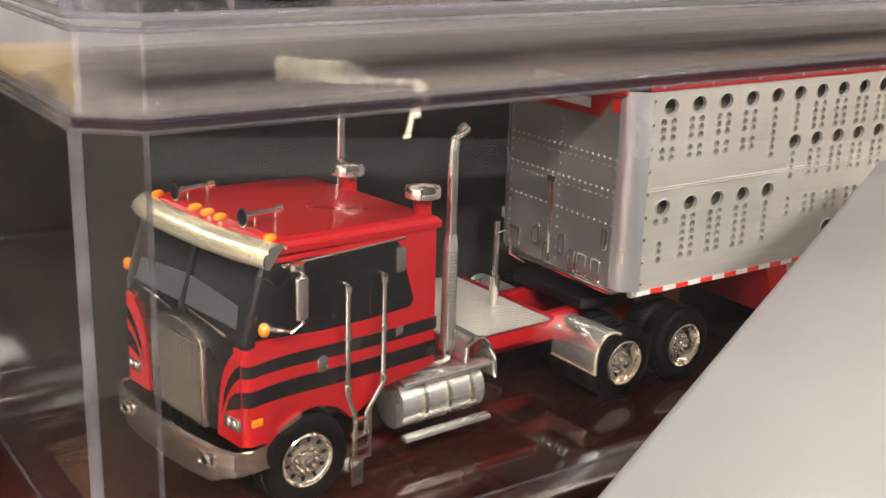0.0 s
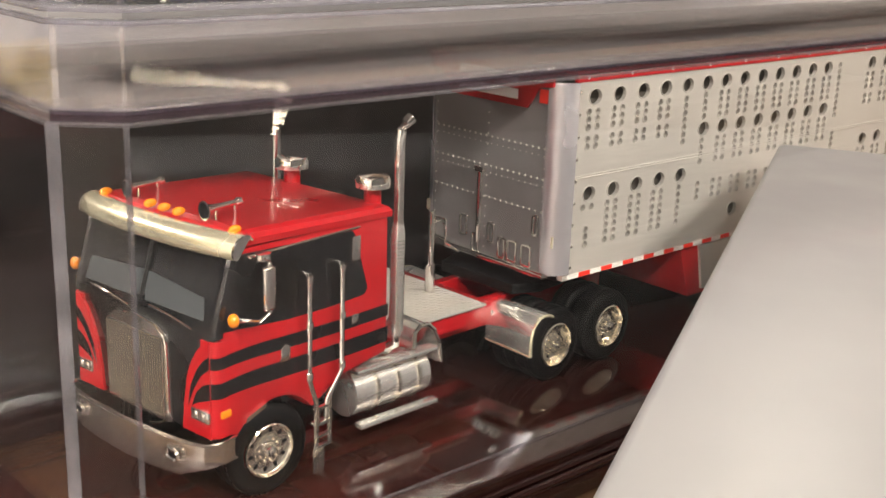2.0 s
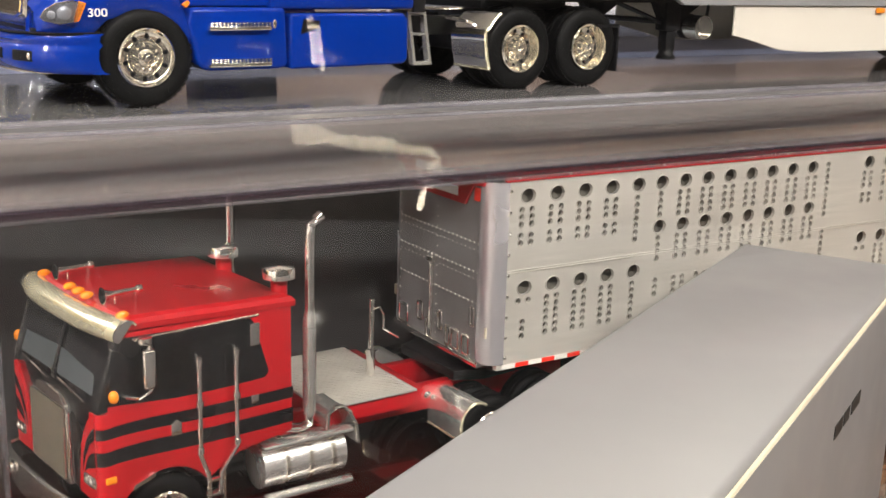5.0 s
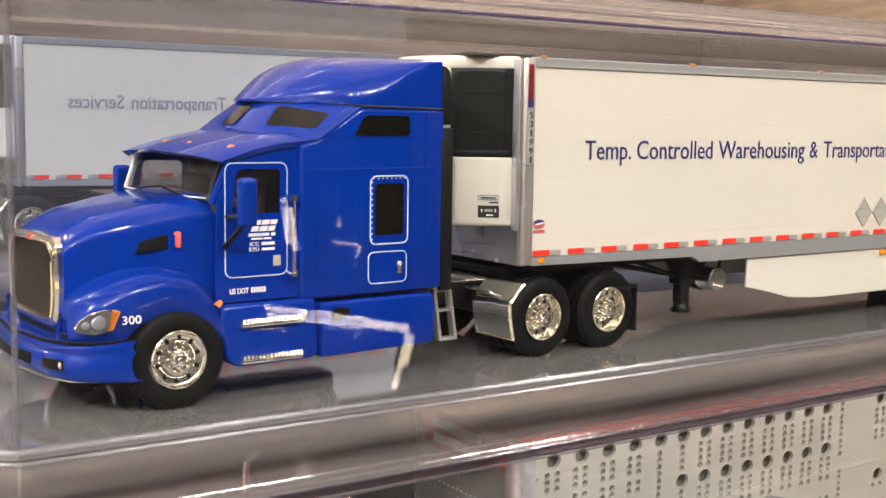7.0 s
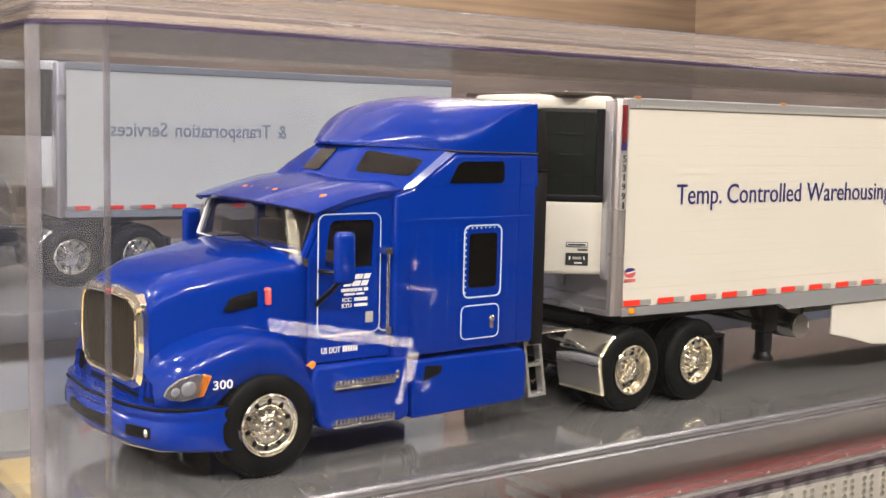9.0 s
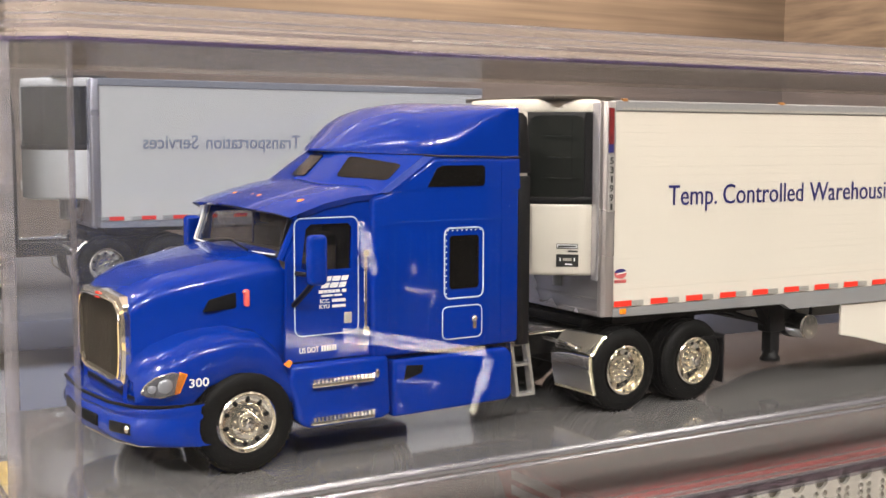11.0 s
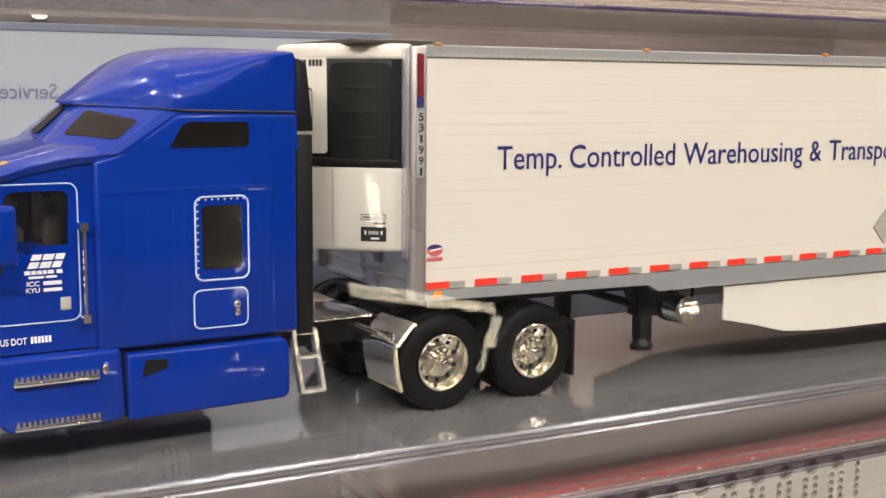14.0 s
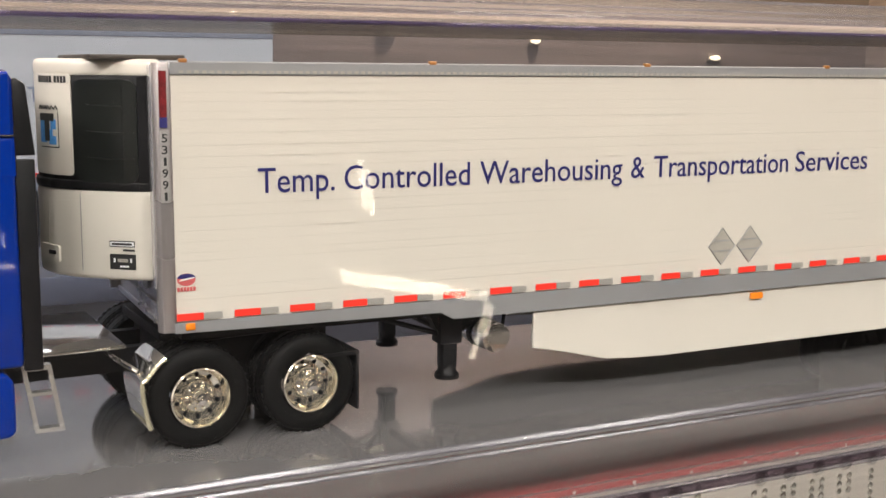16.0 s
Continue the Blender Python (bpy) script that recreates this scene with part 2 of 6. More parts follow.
def wood(name, dark, light, rough=0.2, coat=0.5, scale=6.0):
    m, nt, p = nodes_of(name)
    n = noise_node(nt, scale, 8.0, (1.0, 14.0, 14.0))
    f = noise_node(nt, scale * 12, 6.0, (0.6, 20.0, 20.0))
    mx = nt.nodes.new("ShaderNodeMath")
    mx.operation = "MULTIPLY_ADD"
    mx.inputs[1].default_value = 0.35
    nt.links.new(f.outputs["Fac"], mx.inputs[0])
    nt.links.new(n.outputs["Fac"], mx.inputs[2])
    r = nt.nodes.new("ShaderNodeValToRGB")
    r.color_ramp.elements[0].position, r.color_ramp.elements[1].position = 0.45, 0.95
    r.color_ramp.elements[0].color, r.color_ramp.elements[1].color = (*dark, 1), (*light, 1)
    nt.links.new(mx.outputs[0], r.inputs[0])
    nt.links.new(r.outputs[0], p.inputs["Base Color"])
    p.inputs["Roughness"].default_value = rough
    p.inputs["Coat Weight"].default_value = coat
    p.inputs["Coat Roughness"].default_value = 0.06
    bp = nt.nodes.new("ShaderNodeBump")
    bp.inputs["Strength"].default_value, bp.inputs["Distance"].default_value = 0.08, 0.0004
    nt.links.new(f.outputs["Fac"], bp.inputs["Height"])
    nt.links.new(bp.outputs[0], p.inputs["Normal"])
    return m


BLUE = surface("blue_paint", (0.0001, 0.021, 0.225), 0.2, 0.0, 0.6, 0.06, 600, spec=0.08)
RED = surface("red_paint", (0.4, 0.009, 0.014), 0.3, 0.0, 1.0, 0.06, 600, spec=0.2)
STRIPE = surface("black_stripe_paint", (0.006, 0.006, 0.007), 0.25, 0.0, 0.8, 0.2, 500)
WHITE = surface("white_trailer_paint", (0.58, 0.545, 0.485), 0.35, 0.0, 0.3, 0.03, 500, 0.02)
CHROME = surface("chrome_plating", (0.92, 0.9, 0.86), 0.07, 0.97, 0, 0.05, 400, 0.03, rough_vary=0.5)
WARM_CHROME = surface("warm_chrome_plating", (0.94, 0.89, 0.78), 0.09, 0.95, 0, 0.06, 400, 0.04, rough_vary=0.5)
SATIN = surface("satin_chrome_plating", (0.95, 0.93, 0.9), 0.2, 0.86, 0, 0.06, 400, 0.05, rough_vary=0.3)
POST = surface("lilac_grey_polished_post", (0.66, 0.64, 0.68), 0.22, 0.7, 0, 0.08, 300, 0.03, rough_vary=0.3)
PALE_CHROME = surface("pale_gold_satin_chrome", (1.0, 0.93, 0.68), 0.2, 0.78, 0.3, 0.05, 400, 0.03, rough_vary=0.3)
ALU = surface("brushed_aluminium", (0.6, 0.575, 0.53), 0.4, 0.5, 0, 0.16, 350, 0.09, stretch=(0.2, 1, 3))
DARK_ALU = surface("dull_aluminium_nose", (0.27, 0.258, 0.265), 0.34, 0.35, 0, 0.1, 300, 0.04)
GREY = surface("grey_rail_paint", (0.27, 0.27, 0.28), 0.4, 0.3, 0, 0.06, 400)
RUBBER = surface("black_rubber", (0.0045, 0.0045, 0.0048), 0.55, 0, 0, 0.2, 500, 0.15, spec=0.12)
BLACK = surface("black_plastic", (0.006, 0.006, 0.007), 0.42, 0, 0, 0.2, 400, 0.05, spec=0.25)
HOLLOW = surface("dull_trailer_inside", (0.2, 0.185, 0.16), 0.8, 0, 0, 0.2, 300, spec=0.1)
# Near-black filler: the shade of openings and gaps put into the colour.
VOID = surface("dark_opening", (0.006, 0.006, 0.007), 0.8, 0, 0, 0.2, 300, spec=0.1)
SMOKED = surface("smoked_window", (0.005, 0.0045, 0.004), 0.1, 0, 0.0, 0.1, 200, rough_vary=0.3)
AMBER = surface("amber_lens", (0.75, 0.22, 0.012), 0.22, 0, 0.6, 0.1, 500)
DULL_AMBER = surface("dull_amber_lens", (0.3, 0.12, 0.025), 0.3, 0, 0.3, 0.1, 500)
RED_LENS = surface("pink_red_lens", (0.7, 0.11, 0.09), 0.25, 0, 0.6, 0.1, 500)
TAPE_RED = surface("red_reflective_tape", (0.8, 0.035, 0.02), 0.35, 0, 0.2, 0.06, 500)
TAPE_GREY = surface("grey_reflective_tape", (0.33, 0.32, 0.3), 0.35, 0.2, 0.2, 0.06, 500)
TAPE_WHITE = surface("white_reflective_tape", (0.75, 0.72, 0.68), 0.35, 0, 0.2, 0.06, 500)
PALE_STRIP = surface("pale_metal_strip", (0.45, 0.43, 0.42), 0.35, 0.4, 0, 0.2, 500)
INK = surface("navy_ink", (0.018, 0.018, 0.12), 0.4, 0, 0, 0.1, 400)
BLACK_INK = surface("black_ink", (0.012, 0.012, 0.012), 0.5, 0, 0, 0.1, 400)
# Lighter blue stands in for the highlights on the sleeper's rivets.
RIVET_GLINT = surface("worn_blue_rivets", (0.025, 0.1, 0.42), 0.22, 0.3, 0.6, 0.1, 400)
LINE_INK = surface("pale_blue_line_paint", (0.42, 0.52, 0.66), 0.4, 0, 0.2, 0.05, 400)
WHITE_INK = surface("white_ink", (0.75, 0.76, 0.78), 0.45, 0, 0, 0.05, 400)
SKY_INK = surface("light_blue_ink", (0.06, 0.25, 0.6), 0.45, 0, 0, 0.05, 400)
PLACARD = surface("grey_placard", (0.36, 0.34, 0.3), 0.45, 0.1, 0, 0.05, 400)
# White card coloured grey: its shade is put into the base colour.
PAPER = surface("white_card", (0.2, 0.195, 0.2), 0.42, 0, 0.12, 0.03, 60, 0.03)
CARD_EDGE = surface("raw_card_edge", (0.5, 0.45, 0.34), 0.8, 0, 0, 0.1, 300)
YELLOW_WOOD = wood("pale_yellow_wood", (0.55, 0.36, 0.09), (0.78, 0.58, 0.2), 0.4, 0.1, 8.0)
MAHOGANY = wood("mahogany_gloss", (0.012, 0.004, 0.0035), (0.035, 0.009, 0.007), 0.1, 1.0)
TABLE = wood("brown_table_wood", (0.06, 0.036, 0.022), (0.2, 0.11, 0.06), 0.22, 0.6, 5.0)
STEEL_FLOOR = surface("grey_mirror_plastic", (0.215, 0.208, 0.212), 0.09, 0.34, 0.55, 0.05, 200, rough_vary=0.3)
SHELF_TOP = surface("grey_shelf_laminate", (0.13, 0.122, 0.12), 0.45, 0, 0.1, 0.12, 60)
# Horizontal streaks stand in for the room's reflection in the back panel.
BACK_DARK = surface("dark_gloss_back", (0.05, 0.047, 0.048), 0.12, 0.1, 0.4, 0.2, 60, stretch=(0.05, 1, 6))
PANE = clear("clear_acrylic", (0.98, 0.98, 0.98), 1.29, 0.004, 0.004, 40.0, 0.0008)
PANE_LOW = clear("clear_acrylic_lower", (0.975, 0.975, 0.975), 1.44, 0.004, 0.006, 40.0, 0.002)
PANE_SIDE = clear("clear_acrylic_side", (0.96, 0.96, 0.965), 1.38, 0.02, 0.06, 60.0, 0.005)
# Haze colours stand in for glare and for the red roof seen through.
LID = clear("scuffed_acrylic_lid", (0.96, 0.95, 0.95), 1.27, 0.05, 0.3, 60.0, 0.06, 0.5, veil=(0.9, 0.72, 0.72), streak=(0.06, 1, 1))
LID_UP = clear("streaky_acrylic_top", (0.94, 0.93, 0.92), 1.2, 0.1, 0.3, 60.0, 0.17, 0.28, streak=(0.06, 1, 1), veil=(0.9, 0.78, 0.72))
RISER = clear("milky_acrylic_riser", (0.93, 0.92, 0.92), 1.34, 0.03, 0.2, 60.0, 0.095, 0.6, streak=(0.06, 1, 1), veil=(0.86, 0.81, 0.8))
EDGE = clear("polished_acrylic_edge", (0.62, 0.6, 0.66), 1.7, 0.22, 0.15, 90.0, 0.14, 0.25)
EDGE_CLEAR = clear("clear_acrylic_corner", (0.7, 0.68, 0.72), 1.6, 0.08, 0.1, 90.0, 0.06, 0.55)
VIOLET_EDGE = clear("violet_acrylic_edge", (0.42, 0.36, 0.62), 1.5, 0.08, 0.1, 90.0, 0.03, 0.5)
# Dark tint stands in for reflections inside the lid's edge.
LIP = clear("acrylic_lip", (0.52, 0.47, 0.53), 1.25, 0.06, 0.1, 60.0, 0.004, 0.3)
CLEAR_GLASS = clear("clear_model_window", (0.82, 0.82, 0.83), 1.5, 0.02, 0.0, 10, 0.02)
DOOR_GLASS = clear("tinted_door_window", (0.5, 0.48, 0.46), 1.5, 0.02, 0.0, 10, 0.01)
# Blue tint and haze are painted in to veil the flipped rig.
PANE_BACK = clear("hazy_acrylic_back", (0.76, 0.8, 0.9), 1.35, 0.05, 0.1, 60.0, 0.022)
LAMP_SILVER = surface("silvered_lamp_bowl", (0.62, 0.65, 0.7), 0.22, 0.4, 0.8, 0.15, 700, rough_vary=0.4)
MESH = surface("bronze_grey_mesh", (0.1, 0.085, 0.07), 0.38, 0.6, 0, 0.15, 600, 0.1)
LAMINATE = surface("pale_laminate", (0.42, 0.4, 0.4), 0.4, 0, 0.2, 0.08, 60)
CABIN = surface("brown_cabin_trim", (0.05, 0.04, 0.033), 0.6, 0, 0, 0.15, 300)
# Paler ink: the haze over the flipped rig is put into the print's colour.
HAZED_INK = surface("faded_blue_print", (0.23, 0.24, 0.28), 0.5, 0, 0, 0.1, 300)
DECAL = surface("speckled_red_decal", (0.16, 0.015, 0.018), 0.3, 0.2, 0.3, 0.8, 900)
WALL = surface("white_wall_paint", (0.64, 0.61, 0.57), 0.7, 0, 0, 0.1, 4.0, 0.02, big=0.8)
CEILING = surface("ceiling_paint", (0.7, 0.65, 0.58), 0.8, 0, 0, 0.06, 4.0, 0.02, big=0.8)
# Horizontal streaks painted in for blurred lights and reflections behind the cases.
WARM_WALL = surface("warm_panelled_wall", (0.17, 0.128, 0.1), 0.6, 0, 0, 0.5, 3.0, 0.02, stretch=(0.25, 1, 9), big=0.8)
CARPET = surface("hall_carpet", (0.024, 0.018, 0.014), 0.95, 0, 0, 0.25, 30.0, 0.3, big=1.0)
LAMP = glow("lamp_diffuser", (1.0, 0.92, 0.8), 9.0)
BULB = glow("warm_bulb", (1.0, 0.88, 0.7), 14.0)
GLINT_GLOW = glow("wall_lamp_glow", (1.0, 0.76, 0.45), 2.6)
DARK_WALL = surface("dark_wall_cloth", (0.012, 0.01, 0.009), 0.9, 0, 0, 0.15, 6.0, 0.05, big=1.0)
DARK_PLATE = surface("dark_brown_plate", (0.045, 0.036, 0.03), 0.4, 0, 0.1, 0.15, 300)
BUMPER = surface("bright_bumper_chrome", (0.82, 0.79, 0.75), 0.13, 0.97, 0, 0.06, 400, 0.04, rough_vary=0.4)
GRILLE = surface("black_grille_plastic", (0.009, 0.0105, 0.0095), 0.3, 0, 0, 0.2, 300, 0.05, spec=0.3)
DARK_POST = surface("dull_metal_post", (0.42, 0.39, 0.39), 0.28, 0.7, 0, 0.2, 200, 0.06, stretch=(4, 4, 0.3))
DARK_BOWL = surface("dark_silvered_bowl", (0.3, 0.31, 0.34), 0.18, 0.6, 0.6, 0.3, 500, rough_vary=0.5)
BADGE_PINK = surface("pink_red_print", (0.5, 0.1, 0.1), 0.4, 0, 0.2, 0.3, 600)
# Slightly darker than the white paint: the seams' shadow lines put into colour.
SEAM_SHADE = surface("pale_panel_seam", (0.5, 0.466, 0.412), 0.4, 0, 0.2, 0.1, 300, stretch=(0.02, 1, 1))
# The blue truck's paint darkened: shade put into the colour of its flipped copy.
SHADED_BLUE = surface("black_truck_paint", (0.012, 0.012, 0.016), 0.3, 0, 0.6, 0.1, 400)
DASH_SHEEN = surface("pale_seat_plastic", (0.05, 0.057, 0.062), 0.5, 0, 0, 0.1, 300)


# ---- the hall ----
HX0, HX1, HY0, HY1, HZ1 = -420, 440, -420, 420, 230
FLOOR_Z = -Z0 - 56
structure("floor", box(HX0, HX1, HY0, HY1, FLOOR_Z - 4, FLOOR_Z), CARPET, "dark brown hall carpet")
structure("ceiling", box(HX0, HX1, HY0, HY1, HZ1, HZ1 + 6), CEILING, "plain pale hall ceiling")
# Unseen walls: white west wall adds fill light, dark south wall dims pane reflections.
for nm, b in (("wall_north", (HX0, HX1, HY1, HY1 + 6)), ("wall_south", (HX0, HX1, HY0 - 6, HY0)), ("wall_east", (HX1, HX1 + 6, HY0, HY1)), ("wall_west", (HX0 - 6, HX0, HY0, HY1))):
    structure(nm, box(*b, FLOOR_Z - 4, HZ1 + 6), {"wall_north": WARM_WALL, "wall_east": WARM_WALL, "wall_south": DARK_WALL}.get(nm, WALL), "plain painted hall wall")

# ceiling lamps: a frame, a glowing diffuser and an area lamp just below it
LAMPS = [(lx, ly, 0) for lx in (-300, -150, 0, 150, 300) for ly in (-330, -190, -110, 60, 200, 340)]
# Unseen lamps added to brighten truck fronts, chrome and the far wall.
LAMPS += [(-210, -260, 195), (-60, -300, 225), (100, -270, 185), (-330, -60, 320), (-215, 310, 150), (-150, 130, 40), (220, 130, 50), (250, 320, 330)]
for lx, ly, power in LAMPS:
    w, d = (60, 26) if power else (46, 20)
    lamp = thing("ceiling_light", "rectangular white ceiling light with a glowing diffuser, added out of view", "ceiling light", lx, ly, HZ1, group="ceiling lights")
    fr = bmesh.new()
    for x0, x1, y0, y1 in ((-w / 2 - 1.5, w / 2 + 1.5, -d / 2 - 1.5, -d / 2), (-w / 2 - 1.5, w / 2 + 1.5, d / 2, d / 2 + 1.5), (-w / 2 - 1.5, -w / 2, -d / 2, d / 2), (w / 2, w / 2 + 1.5, -d / 2, d / 2)):
        box(x0, x1, y0, y1, -2, 0, bm=fr)
    part("frame", fr, CEILING, lamp)
    part("diffuser", box(-w / 2, w / 2, -d / 2, d / 2, -1.2, -0.4), LAMP, lamp)
    if not power:
        continue
    li = bpy.data.lights.new("ceiling_lamp", "AREA")
    li.shape, li.size, li.size_y, li.energy, li.color = "RECTANGLE", w * S, d * S, power, (1.0, 0.8, 0.6) if power == 330 else (1.0, 0.95, 0.89)
    lo = new("ceiling_lamp", li)
    lo.location = (lx * S, ly * S, (HZ1 - 2.4 + Z0) * S)

# bulb string on a low stand behind the viewer, mirrored in the acrylic
string = thing("light_string", "string of warm white bulbs hung on a thin black stand", "string lights", 0, 0, 0)
def bulbs(a, b, n):
    for k in range(n):
        p = Vector(a).lerp(Vector(b), (k + random.uniform(0.35, 0.65)) / n)
        put("bulb", BULB_MESH, string, p.x, p.y, p.z + random.uniform(-0.14, 0.14))
BULB_MESH = finish(ball(0, 0, 0, 0.28, seg=10), BULB)
bulbs((31.0, -78.1, -12.7), (41.7, -72.0, -14.4), 23)
bulbs((31.3, -78.1, -13.5), (41.7, -72.0, -14.7), 23)
bulbs((41.7, -72.0, -15.1), (40.1, -71.7, -19.7), 10)
bulbs((42.2, -72.0, -15.3), (41.2, -71.7, -17.7), 5)
bulbs((33.0, -78.4, -3.6), (33.3, -78.0, -7.6), 8)
bulbs((33.6, -78.4, -4.2), (34.0, -78.0, -8.2), 8)
part("stand", tube([(31.0, -79.2, FLOOR_Z), (31.0, -79.2, 6)], 0.5, 8, tube([(41.9, -73.0, FLOOR_Z), (41.9, -73.0, 6)], 0.5, 8, tube([(31.0, -79.2, 6), (41.9, -73.0, 6)], 0.4, 8))), BLACK, string)
part("wire", tube([(31.0, -78.6, 6), (33.0, -78.5, -3.5), (33.3, -78.3, -7.5), (31.0, -78.5, -13.2), (41.7, -72.4, -14.6), (40.1, -72.1, -19.9)], 0.08, 6), BLACK, string)

# glowing lenses added on the far wall, standing in for glints reflected in the lid
for x, z, w in ((183, 18.0, 12.0), (250, 15.0, 8.0), (345, 9.0, 10.0), (60, 27.0, 10.0), (120, 22.0, 5.0)):
    wl = thing("wall_lamp", "added warm glowing lens in a brass housing, for a glint in the lid", "wall lamp", x, HY1, z, group="wall lamps")
    part("housing", box(-w / 3, w / 3, -2.0, 0, -1.6, 1.6, 0.3), WARM_CHROME, wl)
    part("lens", ball(0, -3.0, 0, 1.2, w / 4.5, 1, 1, seg=16), GLINT_GLOW, wl)

# ---- table ----
table = thing("display_table", "glossy brown wooden display table", "table", 0, 0, 0)
part("tabletop", box(-60, 60, -22, 30, -Z0 - 2.2, -Z0, 0.3), TABLE, table)
for x in (-57, 57):
    for y in (-19, 27):
        part("leg", box(x - 1.8, x + 1.8, y - 1.8, y + 1.8, FLOOR_Z, -Z0 - 2.2, 0.2), TABLE, table)

# ---- display cases ----
CX0, CX1, CY0, CY1 = -8.58, 20.0, -1.2, 4.5


def outline(grow=0.0):
    """Plan of a case with its front corners cut off."""
    g = grow
    return [(-8.0 - 0.3 * g, CY0 - g), (19.4 + 0.3 * g, CY0 - g), (CX1 + g, -0.75 - 0.3 * g), (CX1 + g, CY1 + g), (CX0 - g, CY1 + g), (CX0 - g, -0.75 - 0.3 * g)]


def wall_sheet(i, z0, z1, inset=0.0, thick=0.07):
    pl = outline(-inset)
    (ax, ay), (bx, by) = pl[i], pl[(i + 1) % 6]
    d = Vector((bx - ax, by - ay)).normalized()
    n = Vector((-d.y, d.x)) * thick
    return prism([(ax, ay), (bx, by), (bx + n.x, by + n.y), (ax + n.x, ay + n.y)], z0, z1, axis="z")


def cover(name, label, z0, z1, back_mat, back_label, front_mat):
    c = thing(name, label, "display case", 0, 0, 0, group="stacked display cases")
    for i, nm in ((0, "front_pane"), (5, "corner_pane"), (4, "side_pane"), (1, "corner_pane"), (2, "side_pane")):
        p = part(nm, wall_sheet(i, z0, z1), front_mat if i == 0 else PANE_SIDE, c, smooth=0)
        p.visible_shadow = False
    part("back_panel", wall_sheet(3, z0, z1), back_mat, c, back_label, smooth=0)
    for x, y, r, m in ((-8.0, CY0, 0.035, EDGE_CLEAR), (-8.58, -0.75, 0.075, EDGE)):
        p = part("corner_edge", tube([(x, y + 0.03, z0), (x, y + 0.03, z1)], r, 8), m, c, "bright polished acrylic corner edge")
        p.visible_shadow = False
    lid = part("lid", prism(outline(0.03), z1, z1 + 0.07, axis="z"), LID_UP if z1 > 0 else LID, c, "clear lid with painted haze", smooth=0)
    lid.visible_shadow = False
    # stepped rim round the lid
    for dz, g, h in ((0.0, 0.06, 0.03), (0.14, 0.02, 0.025)):
        for i in (0, 4, 5):
            pl = outline(g)
            (ax, ay), (bx, by) = pl[i], pl[(i + 1) % 6]
            p = part("rim", tube([(ax, ay, z1 + dz), (bx, by, z1 + dz)], h, 6), VIOLET_EDGE if z1 > 0 and dz == 0.0 else EDGE_CLEAR, c)
            p.visible_shadow = False
    if z1 < 0:
        for i in (0, 5):
            p = part("lip", wall_sheet(i, z1 + 0.01, z1 + 0.13, -0.035, 0.02), LIP, c, "clear lip of the lid tinted for a dark inner reflection", smooth=0)
            p.visible_shadow = False
        for g in (-0.14, -0.34, -0.62):
            pl = outline(g)
            p = part("rim", tube([(*pl[5], z1 + 0.085), (*pl[0], z1 + 0.085), (*pl[1], z1 + 0.085)], 0.018, 6), EDGE_CLEAR, c)
            p.visible_shadow = False
    # a second, narrower step on the lid
    step = part("lid_step", prism(outline(-0.05), z1 + 0.07, z1 + 0.41, 0.03, 2, axis="z"), LID_UP, c, "raised clear step of the lid", smooth=0) if z1 > 0 else None
    if step:
        step.visible_shadow = False
        for zz, g, r in ((z1 + 0.4, -0.04, 0.022), (z1 + 0.27, -0.035, 0.012), (z1 + 0.2, -0.035, 0.01)):
            pl = outline(g)
            for i in (0, 3, 4, 5):
                p = part("rim", tube([(*pl[i], zz), (*pl[(i + 1) % 6], zz)], r, 6), EDGE, c)
                p.visible_shadow = False
    return c


LOW_FLOOR, UP_FLOOR = -6.89, -0.38
low_case = cover("lower_display_case", "clear acrylic display case on a dark mahogany base", LOW_FLOOR, -1.52, BACK_DARK, "dark glossy back panel", PANE_LOW)
part("base", prism(outline(0.66), -Z0 + 0.0, LOW_FLOOR - 0.36, 0.06, axis="z"), MAHOGANY, low_case, "dark mahogany moulded base")
pl = outline(0.0)
p = part("seat_edge", tube([(*pl[4], LOW_FLOOR + 0.02), (*pl[5], LOW_FLOOR + 0.02), (*pl[0], LOW_FLOOR + 0.02), (*pl[1], LOW_FLOOR + 0.02)], 0.022, 6), EDGE_CLEAR, low_case, "bright foot edge of the cover")
p.visible_shadow = False
part("floor_panel", prism(outline(0.5), LOW_FLOOR - 0.36, LOW_FLOOR, 0.05, axis="z"), MAHOGANY, low_case, "glossy dark mahogany floor")
for zz, g in ((-7.12, 0.54), (-7.22, 0.62)):
    pl = outline(g)
    part("moulding", tube([(pl[5][0], pl[5][1], zz), (pl[0][0], pl[0][1], zz), (pl[1][0], pl[1][1], zz)], 0.06, 8), MAHOGANY, low_case)

up_case = cover("upper_display_case", "clear acrylic display case with a grey mirror floor, stacked on another", UP_FLOOR, 4.72, PANE_BACK, "clear acrylic back", PANE)
part("floor_panel", prism(outline(-0.02), UP_FLOOR - 0.1, UP_FLOOR, axis="z"), STEEL_FLOOR, up_case, "grey mirror-like plastic floor", smooth=0)
for i, nm in ((0, "riser_pane"), (5, "riser_pane"), (4, "riser_pane"), (2, "riser_pane")):
    p = part(nm, wall_sheet(i, -1.44, UP_FLOOR - 0.1, 0.02), RISER, up_case, "clear riser with painted pale haze", smooth=0)
    p.visible_shadow = False
for zz, g, r in ((UP_FLOOR, 0.03, 0.045), (UP_FLOOR - 0.14, 0.01, 0.03)):
    pl = outline(g)
    p = part("rim", tube([(pl[4][0], pl[4][1], zz), (pl[5][0], pl[5][1], zz), (pl[0][0], pl[0][1], zz), (pl[1][0], pl[1][1], zz)], r, 6), EDGE, up_case)
    p.visible_shadow = False

